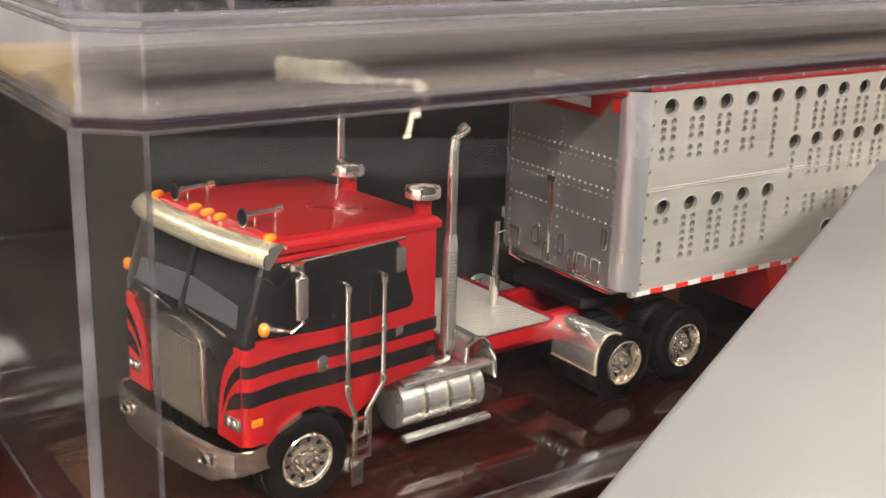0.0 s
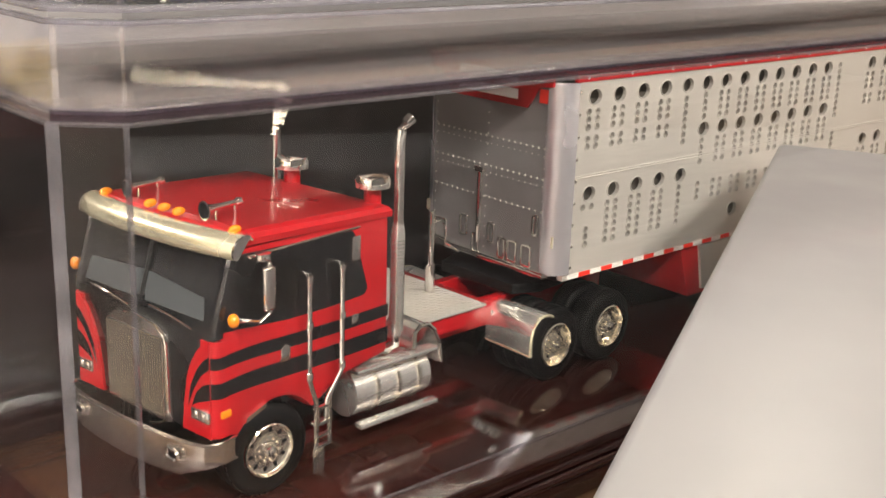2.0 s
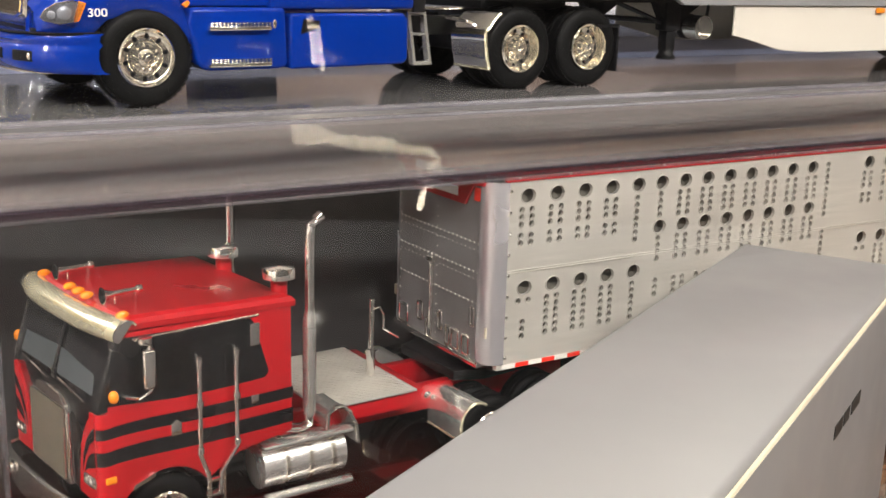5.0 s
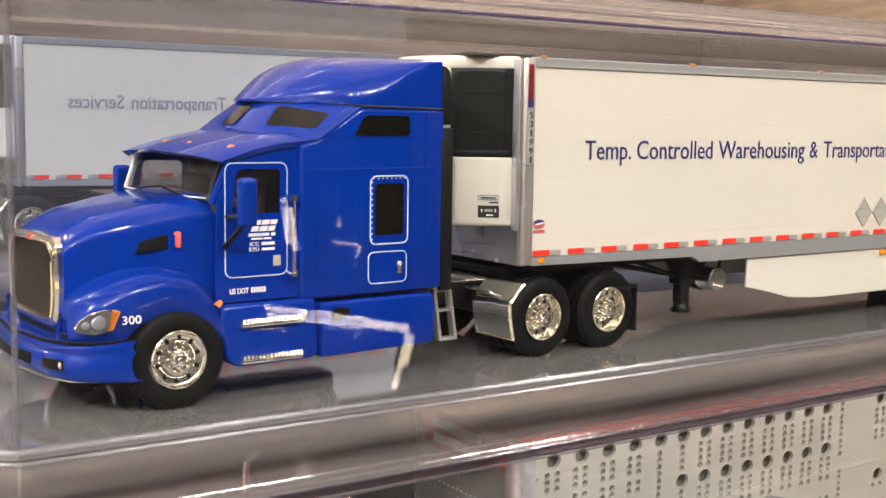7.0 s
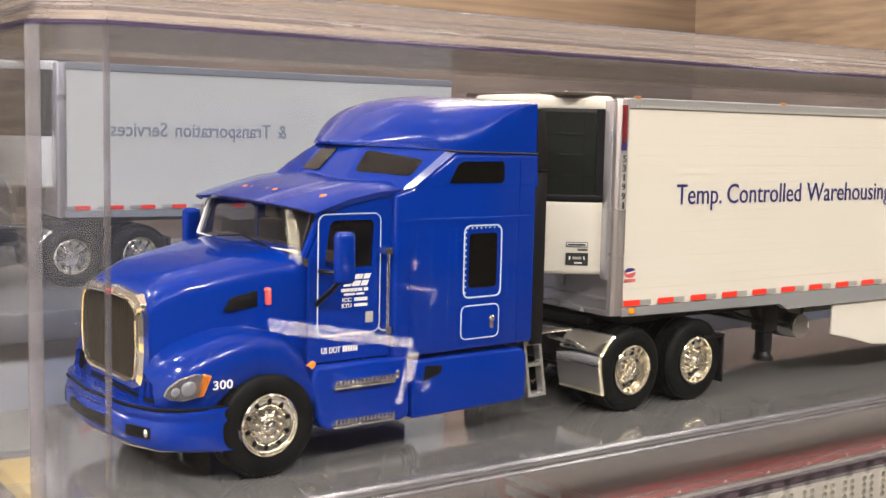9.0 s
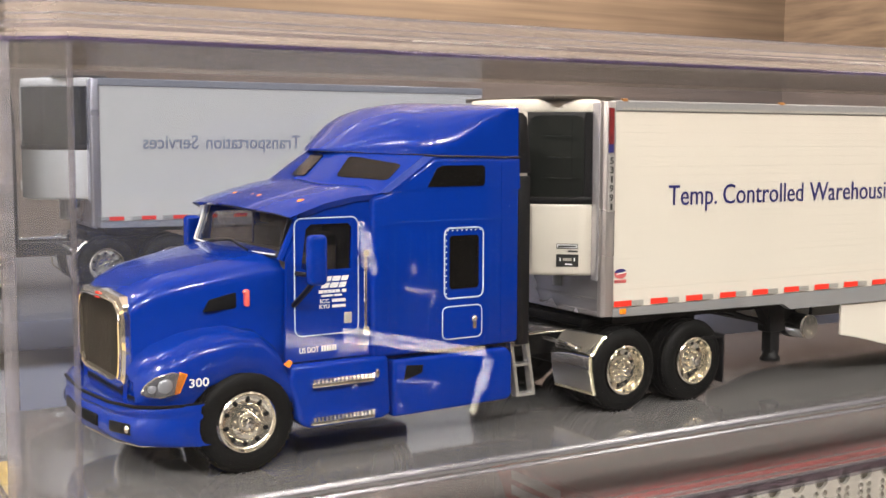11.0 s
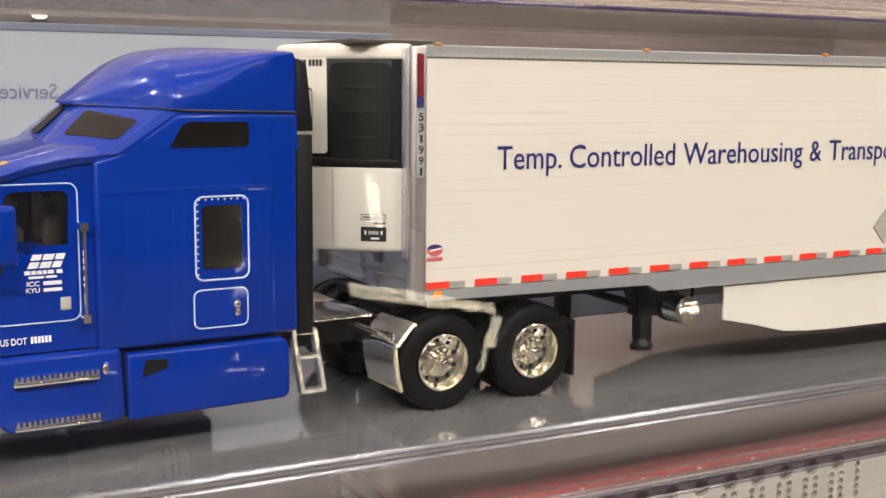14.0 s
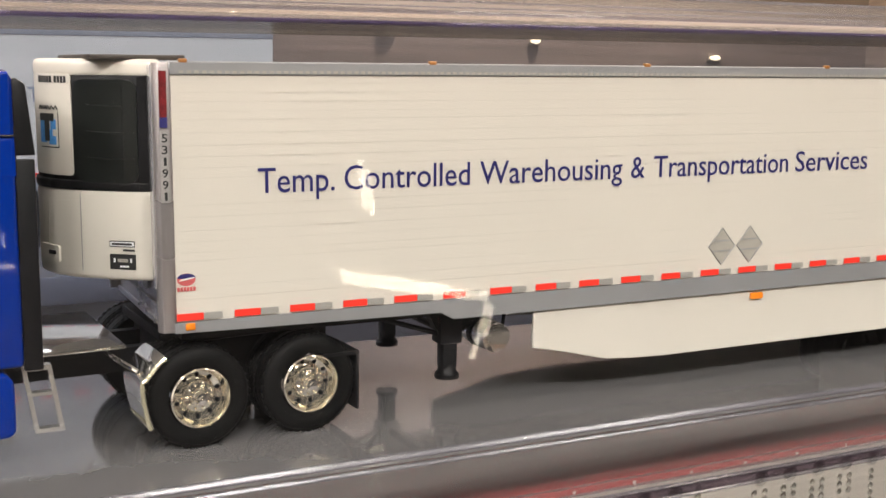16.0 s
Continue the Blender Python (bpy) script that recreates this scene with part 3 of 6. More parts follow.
# ---- shelf added behind the cases to carry the flipped rig ----
shelf = thing("display_shelf", "added pale laminate shelf with a grey top behind the cases", "shelf", 0, 0, 0)
part("top", box(-45, 45, 9.0, 21.0, -0.3, UP_FLOOR + 0.68, 0.1), SHELF_TOP, shelf, "grey laminate shelf top")
# Pale front added to brighten what shows and mirrors in the riser gap.
part("front_panel", box(-45, 45, 9.6, 10.0, -Z0, -0.3), LAMINATE, shelf, "pale laminate front that brightens the riser gap")
part("back_panel", box(-45, 45, 20.0, 20.4, -Z0, -0.3), MAHOGANY, shelf)

# ---- white box in front ----
carton = thing("model_box", "long white glossy card box standing on the table", "box", 4.7, -0.66, -Z0, 27.8)
LBOX, WBOX, HBOX = 19.0, 2.9, Z0 - 3.3
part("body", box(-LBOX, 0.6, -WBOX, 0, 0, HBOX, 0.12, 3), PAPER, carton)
part("lid_edge", tube([(-LBOX + 0.1, -WBOX - 0.01, HBOX - 0.09), (0.4, -WBOX - 0.01, HBOX - 0.09)], 0.035, 6), CARD_EDGE, carton, "raw card edge of the lid")
lettering("print", "THE DA", carton, BLACK_INK, -4.59, 0.012, Z0 - 5.49, 0.29, 2.13, 90, 180, bold=0.02)
lettering("print", "AD", carton, BLACK_INK, -4.11, 0.012, Z0 - 5.86, 0.2, 0.7, 90, 180, bold=0.02)
for k, (x, w) in enumerate(((-4.6, 0.5), (-4.0, 0.35), (-3.5, 0.6))):
    part("print", box(x, x + w, -WBOX - 0.012, -WBOX, HBOX - 1.35, HBOX - 1.15), BLACK_INK, carton, "bars of dark print")

# ---- added dark box and yellow boards behind and beside the cases, for reflections ----
cabinet = thing("low_cabinet", "added dark glossy wooden box with slim ridges, standing in for streaked reflections", "cabinet", -20.0, 6.2, -Z0)
part("body", box(-12.0, 14.5, -1.45, 1.45, 0, 5.81, 0.08), MAHOGANY, cabinet)
# Ridges set at the heights of light streaks reflected in the dark surface.
for z, r in ((0.32, 0.1), (0.5, 0.06), (0.92, 0.12), (1.36, 0.07), (3.45, 0.09), (4.9, 0.08)):
    part("moulding", tube([(-11.9, -1.47, z), (14.4, -1.47, z)], r, 10), MAHOGANY, cabinet)
for x in (-11.5, -2.5):
    part("leg", box(x - 0.2, x + 0.2, -4.9, -4.5, 0, 5.81, 0.04), MAHOGANY, cabinet)
# Boards added to fit the camera's view of a yellow reflection.
board = thing("wooden_board", "added yellow boards standing in for a yellow reflection", "board", -20.5, 2.6, -Z0 + 5.81)
for y0, y1, x1, h in ((-0.9, -0.1, 11.4, 0.34), (-0.08, 0.95, 11.3, 0.3), (0.97, 2.0, 11.68, 0.33), (2.2, 3.5, 11.2, 0.3)):
    part("plank", box(-11.0, x1, y0, y1, 0, h, 0.05), YELLOW_WOOD, board)


# ---- wheels, made once ----
def tyre_mesh(r, w):
    b = lathe([(r * 0.62, 0.02), (r * 0.72, 0.0), (r * 0.9, 0.015), (r * 0.965, 0.05), (r, 0.1), (r, w * 0.3), (r * 0.975, w * 0.31), (r * 0.975, w * 0.35), (r, w * 0.36), (r, w * 0.62), (r * 0.975, w * 0.63), (r * 0.975, w * 0.67), (r, w * 0.68), (r, w - 0.1), (r * 0.96, w - 0.04), (r * 0.7, w), (r * 0.62, w - 0.02)], 48)
    n = 44
    for k in range(n):
        a = k * math.tau / n
        c, s = math.cos(a), math.sin(a)
        for y0, y1 in ((0.07, w * 0.28), (w * 0.7, w - 0.07)):
            t = box(-0.03, 0.03, y0, y1, r - 0.02, r + 0.008)
            for v in t.verts:
                v.co = (v.co.x * c + v.co.z * s, v.co.y, -v.co.x * s + v.co.z * c)
            merge(b, t)
    return finish(b, RUBBER)


def rim_meshes(r, deep, holes=10):
    """A chrome disc wheel: a dished face with oval hand holes, a hub and its ring of nuts; deep is the dish of the face."""
    b = lathe([(r, 0.03), (r * 1.02, -0.01), (r * 0.97, -0.025), (r * 0.93, 0.02), (r * 0.9, deep * 0.6), (r * 0.84, deep * 0.85), (r * 0.62, deep), (r * 0.57, deep * 0.95), (r * 0.54, deep * 0.55), (r * 0.5, deep * 0.45), (r * 0.3, deep * 0.4), (r * 0.27, deep * 0.2), (r * 0.12, deep * 0.12), (0.012, deep * 0.1)], 40)
    for k in range(10):
        a = k * math.tau / 10
        ball(r * 0.42 * math.cos(a), deep * 0.38, r * 0.42 * math.sin(a), r * 0.055, 1, 1.5, 1, b, 8)
    # Holes are black blobs, with their shade put into the colour.
    d = bmesh.new()
    for k in range(holes):
        a = (k + 0.5) * math.tau / holes
        one = ball(0, 0, 0, r * 0.085, 1.35, 0.4, 0.95, seg=10)
        for v in one.verts:
            x, z = v.co.x + r * 0.745, v.co.z
            v.co = (x * math.cos(a) - z * math.sin(a), v.co.y + deep * 0.93, x * math.sin(a) + z * math.cos(a))
        merge(d, one)
    h = lathe([(r * 0.24, deep * 0.4), (r * 0.23, -0.02), (r * 0.19, -0.05), (r * 0.1, -0.055), (r * 0.09, -0.075), (r * 0.02, -0.08)], 20)
    return finish(b, WARM_CHROME), finish(d, VOID), finish(h, CHROME)


TYRE_F, TYRE_R = tyre_mesh(0.64, 0.42), tyre_mesh(0.635, 0.44)
RIM_F, RIM_R = rim_meshes(0.37, 0.05), rim_meshes(0.365, 0.17)


def wheel(parent, x, y, z, front=False, far=False, twin=False):
    rz = 180 if far else 0
    t = put("tyre", TYRE_F if front else TYRE_R, parent, x, y, z, 0, 17 * x, rz)
    rim = put("rim", (RIM_F if front else RIM_R)[0], t, label="chrome disc wheel")
    put("vent_holes", (RIM_F if front else RIM_R)[1], t)
    put("hub", (RIM_F if front else RIM_R)[2], t)
    if twin:
        put("tyre", TYRE_R, parent, x, y + (-0.5 if far else 0.5), z, 0, 31 * x, rz)


def flat_panel(outline_xz, y, t=0.012):
    return prism(outline_xz, y - t, y)


def bars(name, parent, mat, y, rows):
    """Rows of unreadable print as plain bars: x0, x1, z0, z1."""
    for x0, x1, z0, z1 in rows:
        part(name, box(x0, x1, y - 0.008, y, z0, z1), mat, parent)


# ---- blue conventional tractor ----
def blue_tractor():
    T = thing("model_truck", "glossy blue model semi truck with tall sleeper and chrome trim", "model truck", 0.3, 0.0, UP_FLOOR, 3.0)
    C, W = 1.65, 3.3
    # bonnet: rings across the truck from the grille back to the windscreen
    def bonnet_ring(x, half, z0, z1, crown, n=14):
        out = [(x, C - half, z0)]
        for k in range(n + 1):
            a = math.pi * (1 - k / n)
            c = math.cos(a)
            s = math.sin(a)
            out.append((x, C + half * math.copysign(abs(c) ** 0.42, c), z1 - crown + crown * s ** 0.8))
        out.append((x, C + half, z0))
        return out
    hood = loft([bonnet_ring(x, h, z0, z1, c) for x, h, z0, z1, c in ((-7.32, 0.98, 0.97, 2.13, 0.2), (-7.2, 1.02, 0.97, 2.27, 0.24), (-6.9, 1.1, 0.97, 2.43, 0.28), (-6.3, 1.22, 1.1, 2.56, 0.3), (-5.75, 1.32, 1.1, 2.66, 0.3), (-5.42, 1.36, 1.1, 2.68, 0.28))])
    part("bonnet", hood, BLUE, T, smooth=50)
    # front wings over the wheels
    for far in (0, 1):
        f = lambda y: W - y if far else y
        rows = []
        arch = [(-7.38, 0.99, 1.2), (-7.28, 0.99, 1.4), (-7.12, 0.99, 1.54), (-6.95, 0.99, 1.62), (-6.82, 1.02, 1.68), (-6.6, 1.22, 1.74), (-6.25, 1.33, 1.78), (-5.9, 1.26, 1.72), (-5.65, 1.1, 1.52), (-5.5, 0.9, 1.2)]
        for x, zi, zt in arch:
            k = {-7.38: 0.42, -7.28: 0.26, -7.12: 0.14}.get(x, 0.08)
            rows.append([(x + 0.02, f(0.02 + k), zi - 0.1), (x, f(-0.04 + k), zi), (x, f(-0.06 + k), zt - 0.22), (x, f(0.02 + k), zt - 0.08), (x, f(0.22 + k * 0.5), zt), (x, f(0.42 + k * 0.2), zt + 0.02), (x, f(0.75), zt + 0.1), (x, f(0.9), zt - 0.5)])
        part("front_wing", sheet(rows, 0.05), BLUE, T, smooth=60)
        # inner arch filled black, for the shade above the wheel
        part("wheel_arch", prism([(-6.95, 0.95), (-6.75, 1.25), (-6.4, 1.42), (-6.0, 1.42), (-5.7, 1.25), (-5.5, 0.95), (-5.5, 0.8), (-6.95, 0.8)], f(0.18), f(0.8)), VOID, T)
        # headlight: a leaf-shaped lamp set into the wing, with an amber end
        if not far:
            hl = [(-7.43, 1.16), (-7.38, 1.24), (-7.25, 1.32), (-7.05, 1.36), (-6.9, 1.33), (-7.0, 1.11), (-7.2, 1.08), (-7.38, 1.12)]
            lamp = part("headlight", prism(hl, 0.01, 0.06, 0.015), DARK_BOWL, T, "clear headlight with an amber corner")
            for bx, bz, br in ((-7.3, 1.19, 0.05), (-7.14, 1.21, 0.085)):
                part("reflector", ball(bx, 0.0, bz, br, 1.1, 0.35, 1, seg=16), LAMP_SILVER, lamp)
            part("lamp_rim", ring_of(hl, -0.004, 0.01), CHROME, lamp)
            part("lens", prism(hl, -0.04, -0.03), CLEAR_GLASS, lamp)
            part("indicator", prism([(-7.03, 1.1), (-6.97, 1.11), (-6.87, 1.33), (-6.96, 1.36)], -0.03, 0.05, 0.01), AMBER, lamp, "orange indicator")
        part("side_marker", prism([(-5.65, 1.32), (-5.57, 1.37), (-5.55, 1.34), (-5.6, 1.28)], min(f(-0.09), f(-0.02)), max(f(-0.09), f(-0.02))), AMBER, T, "orange side marker")
        # bonnet side vent and lamp
        part("side_vent", prism([(-6.5, 1.98), (-6.42, 2.12), (-6.1, 2.2), (-5.98, 2.2), (-6.05, 2.0)], min(f(0.39), f(0.45)), max(f(0.39), f(0.45)), 0.01), VOID, T, "black plate for the shaded bonnet side vent")
        part("side_lamp", box(-5.99, -5.93, min(f(0.3), f(0.42)), max(f(0.3), f(0.42)), 2.02, 2.2, 0.025, 2, ball(-5.96, f(0.36), 2.2, 0.05, 1, 1, 0.7)), RED_LENS, T, "pink-red side lamp")
    # bumper: bowed in plan
    rows = []
    for y, x in ((-0.075, -6.73), (-0.075, -6.92), (0.05, -7.18), (0.25, -7.42), (0.7, -7.58), (1.65, -7.68), (2.6, -7.58), (3.05, -7.42), (3.25, -7.18), (3.375, -6.92), (3.375, -6.73)):
        rows.append([(x + 0.05, y, 0.96), (x, y, 0.93), (x - 0.01, y, 0.86), (x + 0.02, y, 0.83), (x + 0.02, y, 0.8), (x - 0.02, y, 0.77), (x - 0.03, y, 0.64), (x, y, 0.53), (x + 0.04, y, 0.48), (x + 0.12, y, 0.46)])
    part("bumper", sheet(rows, 0.06), BLUE, T, smooth=50)
    part("bumper_gap", prism([(-7.34, 0.7), (-7.34, 2.6), (-7.2, 3.0), (-6.75, 3.12), (-6.75, 0.18), (-7.2, 0.3)], 0.9, 0.99, axis="z"), VOID, T)
    part("bumper_shelf", prism([(-7.54, 0.75), (-7.63, 1.65), (-7.54, 2.55), (-7.38, 3.0), (-7.15, 3.2), (-6.82, 3.25), (-6.82, 0.05), (-7.15, 0.1), (-7.38, 0.3)], 0.88, 0.95, axis="z"), BLUE, T)
    for plan in (((-7.475, 0.3), (-7.615, 0.68), (-7.4, 0.68), (-7.3, 0.3)), ((-7.67, 1.0), (-7.715, 1.65), (-7.67, 2.3), (-7.5, 2.3), (-7.5, 1.0)), ((-7.475, 3.0), (-7.615, 2.62), (-7.4, 2.62), (-7.3, 3.0))):
        part("bumper_vent", prism(plan, 0.6, 0.74, 0.02, axis="z"), VOID, T, "black filler for a shaded opening in the bumper")
    part("bumper_line", tube([(-6.72, -0.045, 0.965), (-6.95, -0.035, 0.96), (-7.2, 0.06, 0.955), (-7.43, 0.25, 0.955), (-7.59, 0.7, 0.95), (-7.69, 1.65, 0.95), (-7.59, 2.6, 0.95)], 0.02, 6), VOID, T, "black bead for the shaded gap above the bumper")
    part("fog_lamp", ball(-7.49, 0.37, 0.67, 0.05, 0.6, 1, 1), CHROME, T)
    part("bumper_trim", tube([(-7.1, 0.09, 0.475), (-7.36, 0.28, 0.47), (-7.53, 0.75, 0.46), (-7.61, 1.65, 0.46)], 0.012, 6), WARM_CHROME, T, "thin chrome strip")
    # grille: chrome surround, dark mesh and bars
    gx = -7.36
    outer = [(0.78, 1.12), (0.72, 1.22), (0.68, 1.5), (0.69, 1.92), (0.76, 2.08), (0.92, 2.17), (1.65, 2.2), (2.38, 2.17), (2.54, 2.08), (2.61, 1.92), (2.62, 1.5), (2.58, 1.22), (2.52, 1.12), (2.3, 1.05), (1.0, 1.05)]
    inner = [(C + (y - C) * 0.87, 1.62 + (z - 1.62) * 0.87) for y, z in outer]
    g = bmesh.new()
    for i in range(len(outer)):
        j = (i + 1) % len(outer)
        q = [outer[i], outer[j], inner[j], inner[i]]
        lo = [g.verts.new((gx + 0.12, y, z)) for y, z in q]
        hi = [g.verts.new((gx - (0.02 if k < 2 else 0.05), y, z)) for k, (y, z) in enumerate(q)]
        g.faces.new(hi)
        for k in range(4):
            g.faces.new((lo[k], lo[(k + 1) % 4], hi[(k + 1) % 4], hi[k]))
    bmesh.ops.remove_doubles(g, verts=g.verts, dist=0.001)
    grille = part("grille", g, WARM_CHROME, T, "chrome grille surround with a dark mesh")
    part("mesh", prism(inner, gx - 0.0, gx + 0.06, axis="x"), MESH, grille)
    part("badge", box(gx - 0.07, gx - 0.04, 1.58, 1.72, 2.08, 2.16, 0.01), TAPE_RED, grille, "small red badge")
    bar = bmesh.new()
    for k in range(26):
        y = 0.86 + k * 1.58 / 25
        box(gx - 0.018, gx, y - 0.006, y + 0.006, 1.16, 2.06, bm=bar)
    part("bars", bar, MESH, grille)
    part("lip", tube([(gx - 0.055, y, z) for y, z in inner + inner[:1]], 0.022, 6), WARM_CHROME, grille)
    # cab
    hole = [(-5.34, 2.47), (-5.05, 2.33), (-4.95, 2.43), (-4.62, 2.43), (-4.6, 2.98), (-4.66, 3.04), (-5.2, 3.04), (-5.27, 2.98)]
    cab = part("cab", prism([(-5.46, 1.3), (-4.32, 1.3), (-4.32, 2.3), (-5.46, 2.58)], 0.17, W - 0.17), BLUE, T)
    for y0, y1 in ((0.12, 0.17), (W - 0.17, W - 0.12)):
        part("cab_side", holed([(-5.55, 1.3), (-4.3, 1.3), (-4.3, 3.38), (-5.15, 3.2), (-5.27, 3.14), (-5.52, 2.6)], [hole], y0, y1), BLUE, T, smooth=0)
    for y in (0.18, W - 0.18):
        part("roof_pillar", tube([(-5.55, y + (0.06 if y < C else -0.06), 2.58), (-5.3, y, 3.18)], 0.055, 8), BLUE, T)
    part("cabin_trim", box(-4.4, -4.36, 0.18, W - 0.18, 2.3, 3.36, bm=box(-5.5, -5.05, 0.2, W - 0.2, 2.45, 2.64, 0.05)), CABIN, T, "dark brown dashboard and rear cabin trim")
    for y in (0.8, 2.5):
        seat = part("seat", box(-4.8, -4.6, y - 0.28, y + 0.28, 2.25, 2.86, 0.06, 3), CABIN, T, "brown cabin seat")
        part("headrest", box(-4.76, -4.66, y - 0.14, y + 0.14, 2.88, 3.04, 0.03, 2), CABIN, seat)
    wheel_ring = part("steering_wheel", ring_of([(0.2 * math.cos(k * math.tau / 20), 0.2 * math.sin(k * math.tau / 20)) for k in range(20)], 0, 0.018), BLACK, T)
    wheel_ring.matrix_basis = pose(-5.08 * S, 0.85 * S, 2.66 * S, 25, 0, 90)
    # visor and roof
    rows = []
    for y, dx, dz in ((0.06, 0.12, -0.05), (0.25, 0.0, 0.0), (0.9, -0.12, 0.04), (1.65, -0.16, 0.06), (2.4, -0.12, 0.04), (3.05, 0.0, 0.0), (3.24, 0.12, -0.05)):
        rows.append([(-5.55 + dx, y, 3.13 + dz), (-5.62 + dx, y, 3.17 + dz), (-5.4 + dx * 0.6, y, 3.25 + dz * 1.4), (-5.0, y, 3.36 + dz * 1.5), (-4.6, y, 3.45 + dz * 1.8), (-4.14, y, 3.49 + dz * 1.8)])
    part("roof_visor", sheet(rows, 0.08), BLUE, T, smooth=50)
    for y in (1.25, 1.45, 1.65, 1.85, 2.05):
        part("roof_lamp", ball(-5.36, y, 3.33, 0.035, 1.6, 1, 0.8), AMBER, T)
    part("roof_lamp", ball(-5.2, 0.35, 3.3, 0.04, 1.6, 1, 0.8), AMBER, T)
    # windscreen with its black surround
    ws = sheet([[(-5.66 + 0.1 * ((y - C) / 1.4) ** 2, y, 2.63), (-5.48 + 0.1 * ((y - C) / 1.4) ** 2, y, 3.15)] for y in (0.28, 0.6, 1.1, 1.65, 2.2, 2.7, 3.02)])
    part("windscreen", ws, CLEAR_GLASS, T, "clear windscreen").visible_shadow = False
    part("windscreen_surround", tube([(-5.57, 0.27, 2.62), (-5.62, 0.8, 2.61), (-5.68, 1.65, 2.61), (-5.62, 2.5, 2.61), (-5.57, 3.03, 2.62)], 0.016, 6, tube([(-5.57, 0.27, 2.63), (-5.4, 0.27, 3.15)], 0.018, 6)), BLACK, T)
    part("windscreen_trim", tube([(-5.58, 3.03, 2.64), (-5.41, 3.01, 3.15)], 0.03, 6, tube([(-5.6, 0.29, 2.65), (-5.65, 0.8, 2.645), (-5.7, 1.65, 2.645), (-5.65, 2.5, 2.645), (-5.6, 3.01, 2.65)], 0.01, 5)), WHITE_INK, T, "pale windscreen edge")
    part("wiper", tube([(-5.7, 0.9, 2.66), (-5.64, 1.6, 2.74), (-5.7, 2.2, 2.68)], 0.014, 5), BLACK, T)
    # sleeper with rounded vertical edges
    sl = prism([(-4.35, 1.25), (-2.0, 1.25), (-2.0, 3.84), (-3.42, 3.84), (-4.1, 3.4), (-4.35, 3.34)], 0.03, W - 0.03, 0.06, 3)
    part("sleeper", sl, BLUE, T)
    # raked sleeper front with its windows, narrow towards the centre
    low = [(-4.82, C, 3.4), (-4.78, 0.78, 3.4), (-4.72, 0.62, 3.4), (-4.24, 0.05, 3.4), (-4.1, 0.028, 3.4), (-2.0, 0.028, 3.4)]
    top = [(-4.24, C, 3.92), (-4.2, 1.14, 3.92), (-4.14, 1.02, 3.918), (-3.52, 0.1, 3.88), (-3.38, 0.05, 3.87), (-2.0, 0.05, 3.84)]
    both = lambda r: r + [(x, W - y, z) for x, y, z in r[::-1][:-1]]
    part("sleeper_shoulder", loft([both(low), both(top)]), BLUE, T, smooth=24)
    # roof fairing: a bubble between two flat side sails
    def station(x, ye, zs, zc, zt):
        near = [(x, ye, zs), (x, ye, (zs + zc) / 2), (x, ye, zc)]
        for k in range(1, 8):
            a = k / 8 * math.pi / 2
            near.append((x, ye + (C - ye) * (1 - math.cos(a)), zc + (zt - zc) * math.sin(a) ** 0.85))
        return near + [(x, C, zt)] + [(p[0], W - p[1], p[2]) for p in near[::-1]]
    sails = ((-4.33, 1.45, 3.92, 3.935, 3.95), (-4.24, 1.1, 3.91, 3.93, 4.02), (-4.1, 0.9, 3.905, 3.93, 4.12), (-3.9, 0.6, 3.895, 3.92, 4.27), (-3.7, 0.33, 3.89, 3.915, 4.41), (-3.5, 0.07, 3.88, 3.91, 4.5), (-3.36, 0.03, 3.87, 3.91, 4.545), (-3.1, 0.03, 3.865, 3.98, 4.58), (-2.9, 0.03, 3.86, 4.12, 4.6), (-2.65, 0.03, 3.855, 4.3, 4.6), (-2.4, 0.03, 3.85, 4.43, 4.595), (-2.2, 0.03, 3.845, 4.49, 4.585), (-2.04, 0.03, 3.84, 4.51, 4.57), (-2.0, 0.07, 3.84, 4.45, 4.51))
    part("roof_fairing", loft([station(*a) for a in sails]), BLUE, T, smooth=38)
    part("fairing_seam", tube([(-4.3, C, 3.918), (-4.23, 1.1, 3.914), (-3.5, 0.06, 3.878), (-3.36, 0.035, 3.868), (-2.0, 0.035, 3.842)], 0.012, 6), STRIPE, T, "dark seam under the fairing")
    front = patch([(-4.82, C + 0.8, 3.4), (-4.82, C - 0.8, 3.4), (-4.24, C - 0.6, 3.92), (-4.24, C + 0.6, 3.92)], cut_corners([(0.36, 0.34), (0.64, 0.34), (0.64, 0.9), (0.36, 0.9)], 0.12), 0.012)
    part("sky_window", front, SMOKED, T, "dark slanted sky window")
    for far in (0, 1):
        q = [low[2], low[3], top[3], top[2]]
        if far:
            q = [(x, W - y, z) for x, y, z in q]
        part("sky_window", patch(q, cut_corners([(0.02, 0.36), (0.9, 0.3), (0.86, 0.72), (0.04, 0.88)], 0.12), 0.01), SMOKED, T, "dark slanted sky window")

    # windows and doors, near and far side
    for far in (0, 1):
        y = W - 0.12 if far else 0.12
        s = W - 0.03 if far else 0.03
        o = 0.02 if far else 0.0
        door = part("door", holed(rounded(-5.42, -4.52, 1.62, 3.1, 0.1), [[(x * 0.97 - 0.15, (z - 2.7) * 0.95 + 2.7) for x, z in hole]], y + o - 0.015, y + o), BLUE, T, "blue cab door outlined in white", smooth=0)
        part("outline", ring_of(rounded(-5.42, -4.52, 1.62, 3.1, 0.1), y + o - 0.012, 0.009), LINE_INK, door)
        win = bmesh.new()
        win.faces.new([win.verts.new((x, y + (0.03 if not far else -0.03), z)) for x, z in hole])
        part("window", win, DOOR_GLASS, door, "tinted side window").visible_shadow = False
